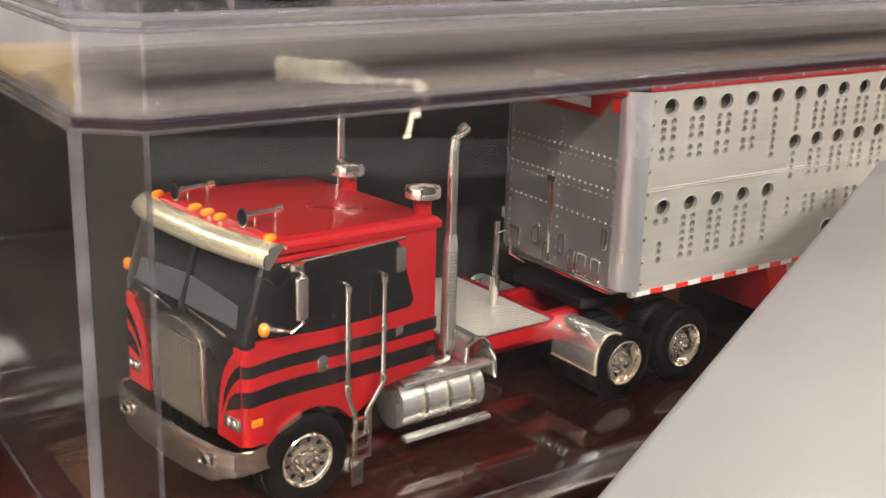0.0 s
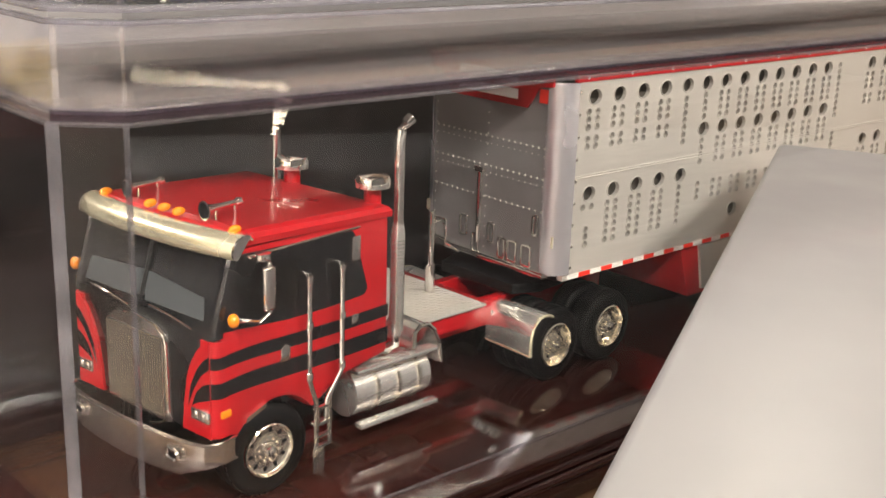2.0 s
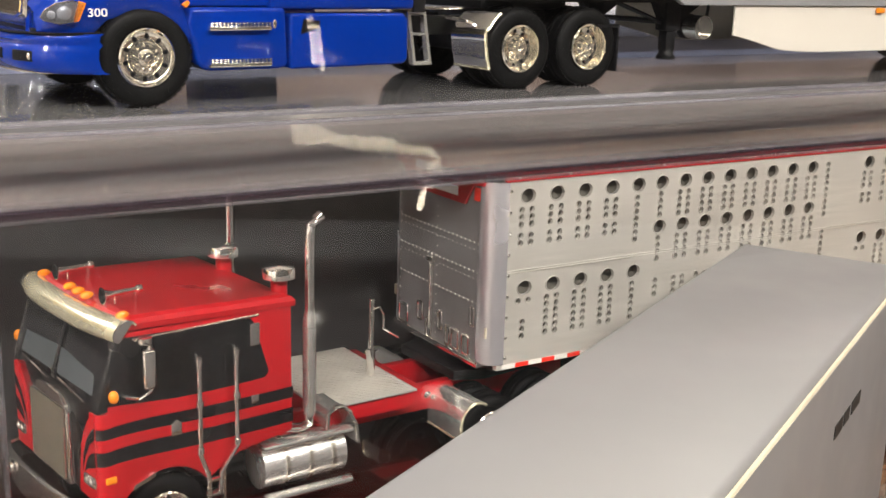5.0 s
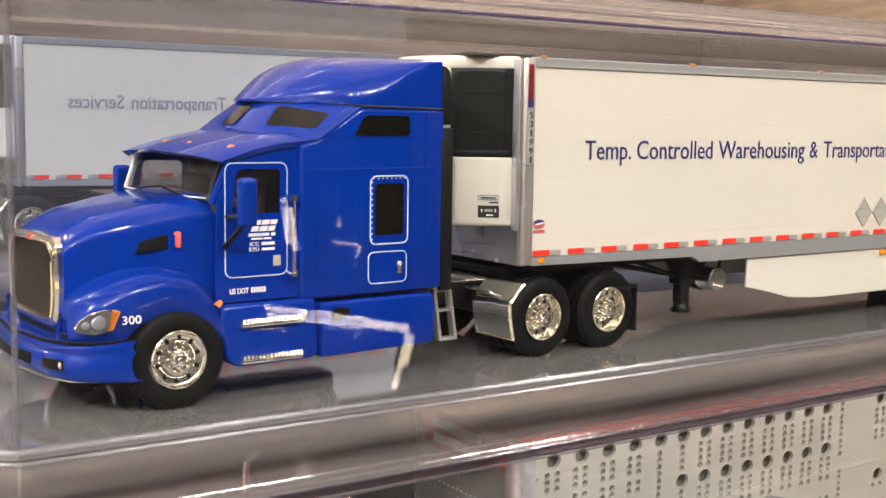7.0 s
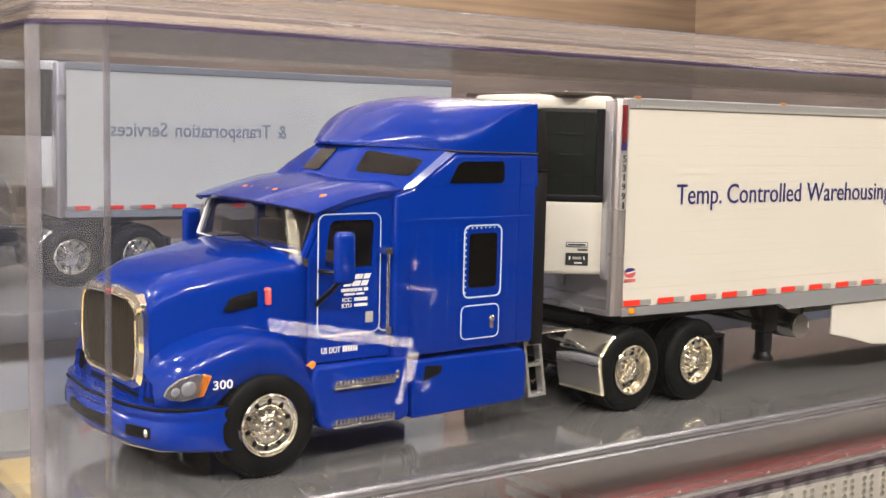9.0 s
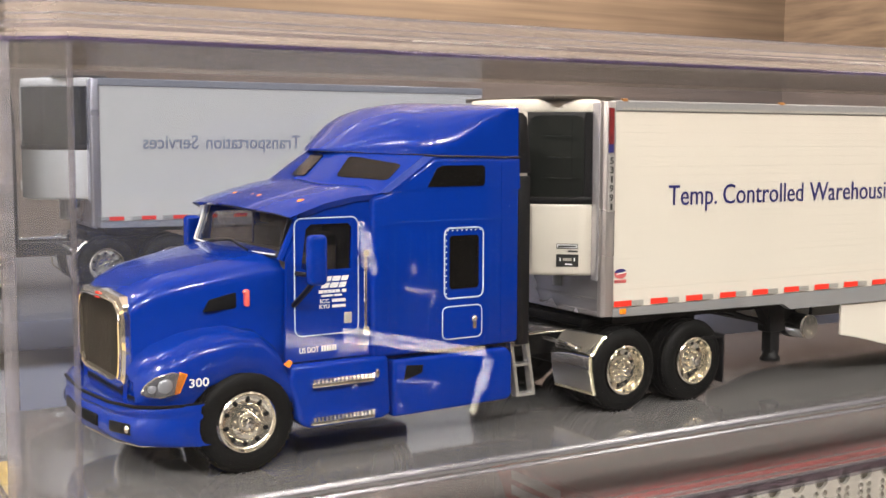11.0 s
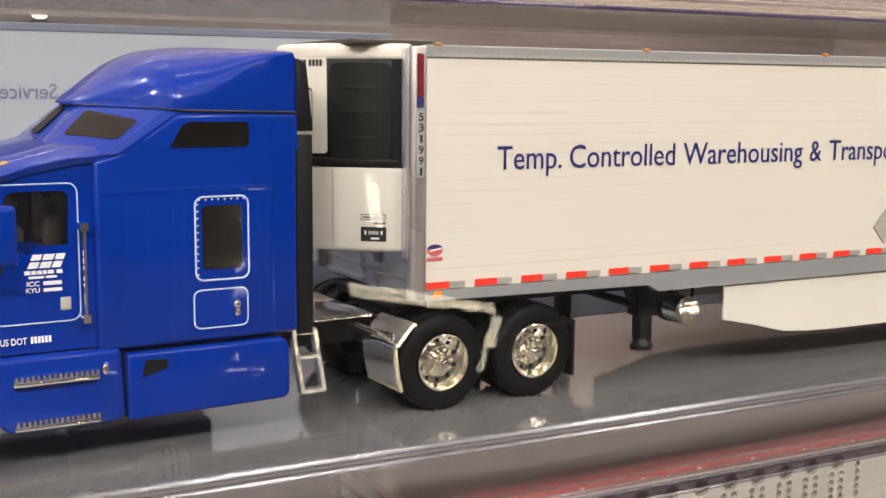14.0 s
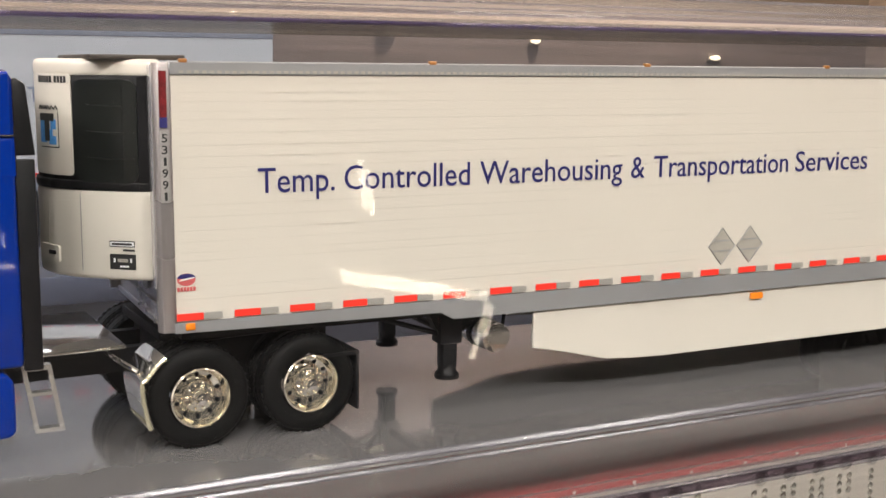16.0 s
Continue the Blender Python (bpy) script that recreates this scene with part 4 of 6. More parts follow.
        part("handle", box(-4.73, -4.62, y + o - 0.03, y + o, 1.74, 1.88, 0.012), PLACARD, door, "small grey door handle")
        part("upper_window", flat_panel([(-3.52, 3.46), (-2.64, 3.46), (-2.6, 3.5), (-2.6, 3.7), (-2.64, 3.74), (-3.3, 3.74), (-3.38, 3.7)], s + o, 0.012), SMOKED, T, "dark upper sleeper window")
        win = part("sleeper_window", flat_panel(rounded(-3.17, -2.7, 2.08, 2.8, 0.05), s + o - 0.002, 0.014), SMOKED, T, "dark sleeper window in a white riveted frame")
        part("frame", ring_of(rounded(-3.25, -2.62, 1.95, 2.9, 0.09), s + o - 0.006, 0.011), LINE_INK, win)
        rvw = bmesh.new()
        for i in range(8):
            ball(-3.2 + i * 0.075, s - 0.01, 2.87, 0.012, bm=rvw, seg=6)
        for i in range(11):
            ball(-3.225, s - 0.01, 2.02 + i * 0.08, 0.012, bm=rvw, seg=6)
        part("frame_rivets", rvw, LINE_INK, win)
        hatch = part("hatch", flat_panel(rounded(-3.28, -2.64, 1.4, 1.84, 0.08), s + o, 0.01), BLUE, T, "luggage hatch outlined in white")
        part("outline", ring_of(rounded(-3.28, -2.64, 1.4, 1.84, 0.08), s + o - 0.008, 0.009), LINE_INK, hatch)
        part("latch", box(-2.8, -2.74, s + o - 0.035, s + o, 1.52, 1.66, 0.012, 2, ball(-2.78, s + o - 0.03, 1.66, 0.05)), CHROME, hatch, "chrome latch")
        part("grab_handle", tube([(-4.49, s - 0.06 if not far else s + 0.06, 1.64), (-4.49, s - 0.06 if not far else s + 0.06, 2.66)], 0.02, 8, box(-4.53, -4.45, s - 0.09, s + 0.1, 1.6, 1.69, bm=box(-4.53, -4.45, s - 0.09, s + 0.1, 2.6, 2.68))), CHROME, T, "chrome grab handle")
        u = (lambda v: W - v) if far else (lambda v: v)
        # mirrors
        my = W + 0.4 if far else -0.4
        arm = tube([(-5.4, u(0.1), 2.42), (-5.38, my, 2.44)], 0.03, 6, tube([(-5.44, u(0.1), 2.02), (-5.4, my * 0.6 + u(0.1) * 0.4, 2.24), (-5.38, my, 2.4)], 0.035, 6))
        part("mirror_arm", arm, BLACK, T)
        part("mirror", box(-5.5, -5.24, my - 0.08, my + 0.08, 2.32, 2.94, 0.07, 4), BLUE, T, "blue door mirror")
        # skirt with two steps
        k0, k1 = (W + 0.0, W - 0.5) if far else (0.0, 0.5)
        sk = prism([(-5.5, 1.28), (-4.12, 1.28), (-4.08, 0.5), (-4.2, 0.45), (-5.3, 0.45), (-5.42, 0.55), (-5.46, 0.8), (-5.56, 1.05)], min(k0, k1), max(k0, k1), 0.1, 4)
        skirt = part("step_skirt", sk, BLUE, T)
        part("fuel_skirt", prism([(-4.06, 1.2), (-2.2, 1.2), (-2.12, 1.1), (-2.12, 0.52), (-2.2, 0.46), (-4.06, 0.44)], min(k0, k1), max(k0, k1), 0.11, 5), BLUE, T)
        part("skirt_window", prism([(-3.9, 0.92), (-3.86, 1.12), (-3.6, 1.1), (-3.62, 1.0)], min(k0 - 0.012, k0 + 0.012), max(k0 - 0.012, k0 + 0.012)), VOID, T)
        for z in (0.98, 0.5):
            st = part("step", box(-5.28, -4.38, min(k0 - 0.09, k0 + 0.09), max(k0 - 0.09, k0 + 0.09), z, z + 0.06, 0.02), CHROME, skirt, "ribbed chrome step")
            rib = finish(box(-0.015, 0.015, -0.085, 0.085, 0, 0.06), CHROME, 0)
            for i in range(16):
                put("rib", rib, skirt, -5.244 + i * 0.056, k0, z + 0.05)
        part("skirt_lamp", ball(-4.3, k0, 1.06, 0.035, 0.9, 0.6, 1.8), CHROME, T, "small clear skirt lamp")
        if not far:
            lettering("unit_number", "300", T, WHITE_INK, -6.86, -0.035, 1.17, 0.1, 0.24, 90, -1.5, bold=0.01)
            # company mark as plain slanted shapes, the lines below it as small bars and prefixes
            for x0, w in ((-5.06, 0.1), (-4.94, 0.11), (-4.81, 0.09)):
                part("door_print", prism([(x0, 2.21), (x0 + w, 2.21), (x0 + w + 0.03, 2.275), (x0 + 0.03, 2.275)], y - 0.024, y - 0.016), WHITE_INK, door)
                part("door_print", prism([(x0 + 0.035, 2.295), (x0 + w + 0.035, 2.295), (x0 + w + 0.06, 2.355), (x0 + 0.06, 2.355)], y - 0.024, y - 0.016), WHITE_INK, door)
            bars("door_print", door, WHITE_INK, y - 0.016, [(x, x + w, 2.145, 2.185) for x, w in ((-5.09, 0.06), (-5.02, 0.05), (-4.96, 0.05), (-4.9, 0.04), (-4.85, 0.06), (-4.76, 0.06))] + [(x, x + w, 2.1, 2.125) for x, w in ((-5.05, 0.16), (-4.87, 0.11))] + [(-4.9, -4.71, 2.025, 2.065), (-4.9, -4.71, 1.955, 1.99)])
            lettering("door_print", "ICC", door, WHITE_INK, -5.07, y - 0.02, 2.02, 0.05, 0.13, bold=0.01)
            lettering("door_print", "KYU", door, WHITE_INK, -5.08, y - 0.02, 1.95, 0.05, 0.14, bold=0.01)
            lettering("skirt_print", "US DOT", T, WHITE_INK, -5.36, s + 0.075, 1.405, 0.07, 0.27, bold=0.01)
            bars("skirt_print", T, WHITE_INK, s + 0.085, [(-5.05 + k * 0.037, -5.025 + k * 0.037, 1.405, 1.475) for k in range(6)])
    # riveted seams on the sleeper side
    rv = bmesh.new()
    for i in range(36):
        ball(-4.1 + i * 0.056, 0.026, 3.01, 0.009, bm=rv, seg=6)
    for x in (-4.02, -3.78, -3.5, -3.38, -2.5, -2.38):
        for i in range(22):
            ball(x, 0.026, 1.35 + i * 0.072, 0.0085, bm=rv, seg=6)
    tagged(part("rivets", rv, RIVET_GLINT, T), kind="stuff")
    part("side_seam", box(-4.3, -2.05, 0.024, 0.04, 2.96, 2.975, bm=box(-2.32, -2.31, 0.024, 0.04, 1.3, 3.75, bm=box(-4.12, -4.11, 0.024, 0.04, 1.3, 2.96))), BLUE, T)
    # black side extenders behind the sleeper
    for y0, y1 in ((0.06, 0.14), (W - 0.14, W - 0.06)):
        part("side_extender", prism([(-2.0, 3.62), (-1.78, 3.62), (-1.86, 4.4), (-1.95, 4.46), (-2.0, 4.46)], y0, y1, 0.02), BLACK, T)
        part("side_extender", box(-2.0, -1.79, y0, y1, 1.2, 3.58, 0.02), BLACK, T)
    part("rear_wall", box(-2.02, -1.96, 0.2, W - 0.2, 1.3, 4.4), BLACK, T)
    # chassis, deck plate, ladder step, tanks under the skirt
    for y in (1.1, 2.05):
        part("chassis_rail", box(-6.9, 2.1, y, y + 0.15, 0.8, 1.1), BLACK, T)
    part("deck_plate", box(-1.95, -0.75, 0.55, W - 0.55, 1.22, 1.27, 0.015), CHROME, T, "chequered deck plate")
    part("fifth_wheel", prism([(-0.3, 0.7), (0.2, 0.5), (1.4, 0.6), (1.5, 1.65), (1.4, 2.7), (0.2, 2.8), (-0.3, 2.6)], 1.22, 1.36, 0.03, axis="z"), BLACK, T)
    part("axle_bogie", box(-0.2, 1.7, 0.75, 2.55, 0.5, 1.2, 0.1), BLACK, T)
    for y in (0.2,):
        fr = bmesh.new()
        for z0, z1 in ((0.42, 0.47), (0.86, 0.9), (1.16, 1.22)):
            box(-2.0, -1.72, y, y + 0.12, z0, z1, bm=fr)
        box(-2.02, -1.97, y, y + 0.12, 0.42, 1.22, bm=fr)
        box(-1.74, -1.69, y, y + 0.12, 0.42, 1.22, bm=fr)
        for v in fr.verts:
            v.co.x += (1.22 - v.co.z) * 0.16
        part("side_step", fr, SATIN, T, "open leaning chrome side step")
    muffler = part("muffler", tube([(-4.42, 1.47, 0.6), (-4.34, 1.47, 0.6), (-3.0, 1.47, 0.6), (-2.94, 1.47, 0.6)], [0.12, 0.21, 0.21, 0.13], 24), SATIN, T, "satin chrome underbody muffler", smooth=50)
    for x in (-3.93, -3.83, -3.73, -3.3, -3.21, -3.12):
        part("band", tube([(x, 1.47, 0.6), (x + 0.04, 1.47, 0.6)], 0.235, 24), WARM_CHROME, muffler)
    part("exhaust_pipe", tube([(-5.6, 1.6, 0.66), (-5.2, 1.5, 0.6), (-4.4, 1.47, 0.6)], 0.06, 10), CHROME, muffler)
    part("clamp", tube([(-4.62, 1.47, 0.6), (-4.55, 1.47, 0.6)], 0.085, 12), WARM_CHROME, muffler)
    # quarter wings and mud flaps
    for far in (0, 1):
        u = (lambda v: W - v) if far else (lambda v: v)
        rows = []
        for x, z in ((-0.42, 1.18), (-0.47, 1.16), (-0.56, 1.07), (-0.64, 0.97), (-0.67, 0.935), (-0.705, 0.925), (-0.71, 0.89), (-0.7, 0.7), (-0.66, 0.48), (-0.62, 0.34)):
            rows.append([(x, u(0.0), z), (x, u(0.04), z + 0.02), (x, u(0.5), z + 0.02), (x, u(0.92), z)])
        wing = part("quarter_wing", sheet(rows, 0.03), CHROME, T, "creased chrome quarter wing", smooth=30)
        part("edge", tube([r[0] for r in rows], 0.028, 6, tube([rows[-1][0], rows[-1][3]], 0.02, 6)), PALE_CHROME, wing)
        part("wing_bracket", tube([(-0.68, u(0.3), 0.98), (-0.8, u(0.42), 1.06), (-0.9, u(0.9), 1.1)], 0.035, 8), CHROME, T)
        part("mud_flap", box(2.06, 2.1, min(u(0.02), u(0.9)), max(u(0.02), u(0.9)), 0.22, 0.95, 0.01), BLACK, T, "black mud flap")
        part("flap_hanger", box(1.6, 2.1, min(u(0.02), u(0.9)), max(u(0.02), u(0.9)), 0.95, 1.0), BLACK, T)
        wheel(T, -6.1, u(0.03), 0.645, True, bool(far))
        for x in (0.0, 1.43):
            wheel(T, x, u(0.02), 0.64, False, bool(far), True)
    part("front_axle", box(-6.3, -5.9, 0.4, 2.9, 0.5, 0.75, 0.05), BLACK, T)
    return T


# ---- white refrigerated trailer ----
def reefer_trailer(L=17.6):
    long = L > 10
    T = thing("model_trailer", "white model refrigerated trailer with red reflective tape and navy lettering", "model trailer", 0.0, 0.0, UP_FLOOR)
    W = 3.3
    body = part("box_body", box(0.02, L, 0.0, W, 1.5, 4.56, 0.01, 1), WHITE, T)
    groove = bmesh.new()
    for z in (1.86, 2.0, 2.14, 2.32, 2.42, 2.55, 2.68, 2.84, 2.98, 3.3, 3.42, 3.55, 3.68, 3.83, 3.98, 4.08, 4.19, 4.3, 4.41):
        box(0.1, L - 0.05, -0.004, 0.0, z, z + random.uniform(0.006, 0.014), bm=groove)
    part("panel_seam", groove, SEAM_SHADE, body)
    # top rail with a row of rivets
    for y0, y1 in ((-0.025, 0.12), (W - 0.12, W + 0.025)):
        part("top_rail", box(0.0, L, y0, y1, 4.5, 4.66, 0.015, 1), GREY, T, "grey top rail")
    rv = bmesh.new()
    for i in range(int((L - 0.3) / 0.09)):
        box(0.12 + i * 0.09, 0.17 + i * 0.09, -0.036, -0.02, 4.52, 4.555, bm=rv)
    tagged(part("rivets", rv, PLACARD, T), kind="stuff")
    part("roof", box(0.05, L, 0.1, W - 0.1, 4.56, 4.64), GREY, T, "grey roof")
    for x in (0.12, 3.3, 6.6, 9.9, 13.2)[:5 if long else 2]:
        part("marker_lamp", box(x, x + 0.1, -0.03, 0.03, 4.64, 4.69, 0.012), DULL_AMBER, T, "small dull orange marker lamp")
    # bottom rail, lower behind the landing gear
    rail = [(0.0, 1.47), (3.5, 1.43), (3.68, 1.33), (L, 1.33), (L, 1.6), (0.0, 1.6)]
    for y0, y1 in ((-0.03, 0.1), (W - 0.1, W + 0.03)):
        part("bottom_rail", prism(rail, y0, y1), GREY, T, "grey bottom rail")
    part("floor_pan", box(0.1, L, 0.1, W - 0.1, 1.36, 1.5), BLACK, T)
    # reflective tape
    red = finish(box(0, 0.32, -0.04, -0.028, 1.62, 1.705), TAPE_RED, 0)
    grey = finish(box(0.325, 0.55, -0.04, -0.028, 1.62, 1.7), TAPE_GREY, 0)
    for k in range(int((L - 0.1) / 0.7)):
        for side in (0, 1):
            if side == 0:
                put("red_tape", red, T, k * 0.7 + 0.02, 0, 0)
                put("grey_tape", grey, T, k * 0.7 + 0.02, 0, 0)
            else:
                put("red_tape", red, T, k * 0.7 + 0.5, W, 0, 0, 0, 180)
                put("grey_tape", grey, T, k * 0.7 + 0.5, W, 0, 0, 0, 180)
    # front corner posts with the trailer number
    for m in (0, 1):
        v = (lambda y: W - y) if m else (lambda y: y)
        part("corner_post", prism([(-0.17, v(0.14)), (-0.17, v(0.05)), (-0.13, v(-0.005)), (0.0, v(-0.02)), (0.03, v(0.0)), (0.03, v(0.14))], 1.48, 4.64, 0.012, axis="z"), DARK_POST, T, "dull polished corner post")
    part("flag_decal", box(-0.115, -0.03, -0.028, -0.004, 4.02, 4.55), DECAL, T, "speckled red and blue decal strip")
    part("flag_decal", box(-0.115, -0.03, -0.029, -0.004, 3.9, 4.02), INK, T)
    part("number_strip", box(-0.115, -0.02, -0.028, -0.004, 3.03, 3.86), PALE_STRIP, T, "pale strip with the trailer number")
    for k, ch in enumerate("531991"):
        lettering("trailer_number", ch, T, BLACK_INK, -0.1 if ch != "1" else -0.08, -0.034, 3.735 - k * 0.135, 0.095, 0.065 if ch != "1" else 0.03, bold=0.01)
    part("front_wall", box(-0.03, 0.04, 0.14, W - 0.14, 1.5, 4.58), POST, T, "lilac white front wall")
    part("front_moulding", box(-0.06, -0.03, 0.16, W - 0.16, 1.66, 1.71, 0.014), POST, T)
    part("front_sill", box(-0.07, -0.03, 0.14, W - 0.14, 1.44, 1.52, 0.014), POST, T)
    part("wall_plate", box(-0.07, -0.05, 1.2, 1.42, 1.8, 1.98, 0.01), GREY, T, "small grey socket plate")
    # lettering and marks
    if long:
        for word, x0, x1 in (("Temp.", 1.04, 2.02), ("Controlled", 2.15, 3.9), ("Warehousing", 4.05, 6.29), ("&", 6.44, 6.67), ("Transportation", 6.83, 9.29), ("Services", 9.44, 10.9)):
            lettering("lettering", word, T, INK, x0, -0.01, 3.1, 0.305, x1 - x0)
    else:
        for word, x0, x1 in (("&", 5.02, 4.8), ("Transportation", 4.63, 2.36), ("Services", 2.18, 0.94)):
            lettering("lettering", word, T, HAZED_INK, x0, W + 0.01, 3.16, 0.3, x0 - x1, 90, 180, bold=0.012)
    part("round_badge", prism([(0.15 + 0.11 * math.cos(a * math.tau / 20), 2.11 + 0.075 * math.sin(a * math.tau / 20)) for a in range(20)], -0.012, 0.0), BADGE_PINK, T, "oval red and navy badge")
    part("badge_band", prism([(0.15 + 0.108 * math.cos(a * math.pi / 12), 2.125 + 0.058 * math.sin(a * math.pi / 12)) for a in range(13)], -0.016, -0.002), INK, T)
    part("badge_flash", prism([(0.06, 2.095), (0.1, 2.12), (0.24, 2.14), (0.25, 2.125), (0.12, 2.1)], -0.019, -0.002), TAPE_WHITE, T)
    for k in range(6):
        part("badge_bar", box(0.04 + k * 0.038, 0.068 + k * 0.038, -0.01, 0.0, 1.97, 2.02), BADGE_PINK, T)
    if long:
        for x in (8.1, 8.62):
            pl = part("placard", prism([(x - 0.25, 2.04), (x, 1.76), (x + 0.25, 2.04), (x, 2.32)], -0.015, 0.0), PLACARD, T, "grey diamond placard holder")
            for z in (1.97, 2.12):
                w = 0.25 * (1 - abs(z - 2.04) / 0.28)
                part("bar", box(x - w, x + w, -0.022, -0.012, z - 0.008, z + 0.008), GREY, pl)
            part("edge", ring_of([(x - 0.24, 2.04), (x, 1.77), (x + 0.24, 2.04), (x, 2.31)], -0.016, 0.008), GREY, pl)
        part("side_lamp", prism(rounded(8.69, 8.92, 1.19, 1.29, 0.03), -0.03, 0.01, 0.01), AMBER, T, "orange side lamp")
    part("corner_lamp", box(0.12, 0.24, -0.06, -0.02, 1.5, 1.59, 0.02), AMBER, T, "orange corner lamp")
    if long:
        # aerodynamic side skirt
        sk = [(4.93, 1.32), (4.93, 0.8), (5.5, 0.68), (6.1, 0.53), (6.6, 0.49), (7.1, 0.47), (14.6, 0.47), (14.9, 0.6), (15.0, 1.32)]
        for y0, y1 in ((0.02, 0.07), (W - 0.07, W - 0.02)):
            part("side_skirt", prism(sk, y0, y1, 0.01, 1), WHITE, T, "white side skirt")
        # landing gear
        for y in (0.45, W - 0.75):
            leg = part("landing_leg", box(3.72, 4.06, y, y + 0.3, 0.86, 1.36, 0.03), BLACK, T, "black landing leg")
            part("shaft", box(3.78, 4.0, y + 0.04, y + 0.26, 0.5, 0.9, 0.03), BLACK, leg)
            part("foot", tube([(3.89, y + 0.15, 0.36), (3.89, y + 0.15, 0.42), (3.89, y + 0.15, 0.46), (3.89, y + 0.15, 0.56)], [0.17, 0.17, 0.13, 0.12], 16), BLACK, leg)
            part("brace", prism([(3.5, 1.4), (4.7, 1.4), (4.1, 1.02), (3.72, 1.02)], y + 0.06, y + 0.24), BLACK, T)
            part("drag_brace", tube([(3.8, y + 0.15, 0.98), (2.7, y + 0.15, 1.34)], 0.04, 6), BLACK, T)
        part("cross_shaft", tube([(3.9, 0.7, 1.0), (3.9, W - 0.7, 1.0)], 0.05, 8), BLACK, T)
        part("fuel_tank", tube([(4.5, 0.42, 0.92), (4.52, 0.34, 0.92), (4.52, 1.0, 0.92), (4.5, 1.06, 0.92)], [0.16, 0.21, 0.21, 0.16], 20), CHROME, T, "polished cross tank")
        part("tank_strap", tube([(4.52, 0.7, 0.92), (4.52, 0.82, 0.92)], 0.225, 20, tube([(4.7, 0.5, 1.0), (4.75, 0.5, 1.36)], 0.03, 6)), BLACK, T)
        # rear bogie
        for x in (13.4, 14.85):
            for far in (0, 1):
                wheel(T, x, W - 0.02 if far else 0.02, 0.64, False, bool(far), True)
        part("bogie", box(12.6, 15.6, 0.8, W - 0.8, 0.55, 1.36, 0.06), BLACK, T)
        part("rear_bumper", box(L - 0.1, L, 0.3, W - 0.3, 0.6, 0.72), GREY, T)
    else:
        part("support_block", box(4.4, 6.4, 1.0, W - 1.0, 0.0, 1.36, 0.06), BLACK, T, "dark support block")
    # refrigeration unit on the nose: lower body, black grille corners above, white front and top
    HALF = [(0.0, 0.27), (-0.2, 0.29), (-0.34, 0.35), (-0.62, 0.56), (-0.98, 0.88), (-1.16, 1.16), (-1.25, 1.46), (-1.27, 1.65)]
    def nose(k):
        left = [(x * k, 1.65 + (y - 1.65) * (1 - (1 - k) * 0.6)) for x, y in HALF]
        return left + [(x, 3.3 - y) for x, y in left[-2::-1]]
    unit = part("cooling_unit", prism(nose(1.0), 2.06, 3.16, 0.07, 3, axis="z"), WHITE, T, "white cooling unit with black corner grilles")
    part("upper_shell", prism(nose(0.985), 3.14, 4.5, 0.02, 2, axis="z"), BLACK, unit, "black plastic upper shell")
    part("band", prism(nose(1.012), 3.13, 3.25, 0.03, 3, axis="z"), BLACK, unit, "black band")
    part("top_shell", prism(nose(1.0), 4.46, 4.68, 0.09, 5, axis="z"), WHITE, unit)
    for x0, x1, y0, y1 in ((-0.98, -0.72, 0.98, 1.5), (-0.6, -0.34, 0.75, 1.4)):
        part("top_vent", box(x0, x1, y0, y1, 4.66, 4.7, 0.02), BLACK, unit, "black vent in the top")
    ARC = [Vector(p) for p in HALF] + [Vector((x, 3.3 - y)) for x, y in HALF[-2::-1]]
    LEN = list(itertools.accumulate([0.0] + [(b - a).length for a, b in zip(ARC, ARC[1:])]))

    def round_the_nose(s, off):
        """The plan point at arc length s round the nose, moved outward by off."""
        k = max(i for i in range(len(LEN) - 1) if LEN[i] <= s)
        a, b = ARC[k], ARC[k + 1]
        p = a.lerp(b, (s - LEN[k]) / (LEN[k + 1] - LEN[k]))
        before, after = ARC[max(k - 1, 0)], ARC[min(k + 2, len(ARC) - 1)]
        d = ((b - a).normalized() * 2 + (after - before).normalized()).normalized()
        return p.x + d.y * -off, p.y + d.x * off

    def skin(s0, s1, z0, z1, off, r=0.0, thick=0.02, sag=0.0, n=12):
        """A curved plate that follows the nose, with rounded corners."""
        turns = [0.0, 0.15, 0.4, 0.7, 1.0]
        levels = [(z0 + r * t, r * (1 - math.sqrt(1 - (1 - t) ** 2))) for t in turns] + [(z1 - r * t, r * (1 - math.sqrt(1 - (1 - t) ** 2))) for t in turns[::-1]]
        if r == 0.0:
            levels = [(z0, 0.0), (z1, 0.0)]
        rows = []
        for z, cut in levels:
            at = lambda f, o: (*round_the_nose(s0 + cut + (s1 - s0 - 2 * cut) * f, o), z - sag * math.sin(math.pi * f))
            rows.append([at(i / n, off) for i in range(n + 1)] + [at(i / n, off - thick) for i in range(n, -1, -1)])
        return loft(rows)
    end = LEN[-1]
    across = lambda a, b, far: (end - b, end - a) if far else (a, b)
    part("front_panel", skin(1.15, 1.96, 3.3, 4.5, 0.008, 0.05), WHITE, unit, "white front panel with a badge")
    for far in (0, 1):
        u = (lambda v: 3.3 - v) if far else (lambda v: v)
        grille = part("grille", skin(*across(0.31, 1.11, far), 3.23, 4.44, 0.008, 0.12), GRILLE, unit, "black ribbed corner grille")
        part("grille_frame", skin(*across(0.17, 0.3, far), 3.2, 4.48, 0.006, 0.02), BLACK, unit)
        for z in (3.5, 3.81, 4.12):
            part("slat", skin(*across(0.35, 0.95, far), z, z + 0.03, 0.018, 0.0, 0.02, 0.02), GRILLE, grille)
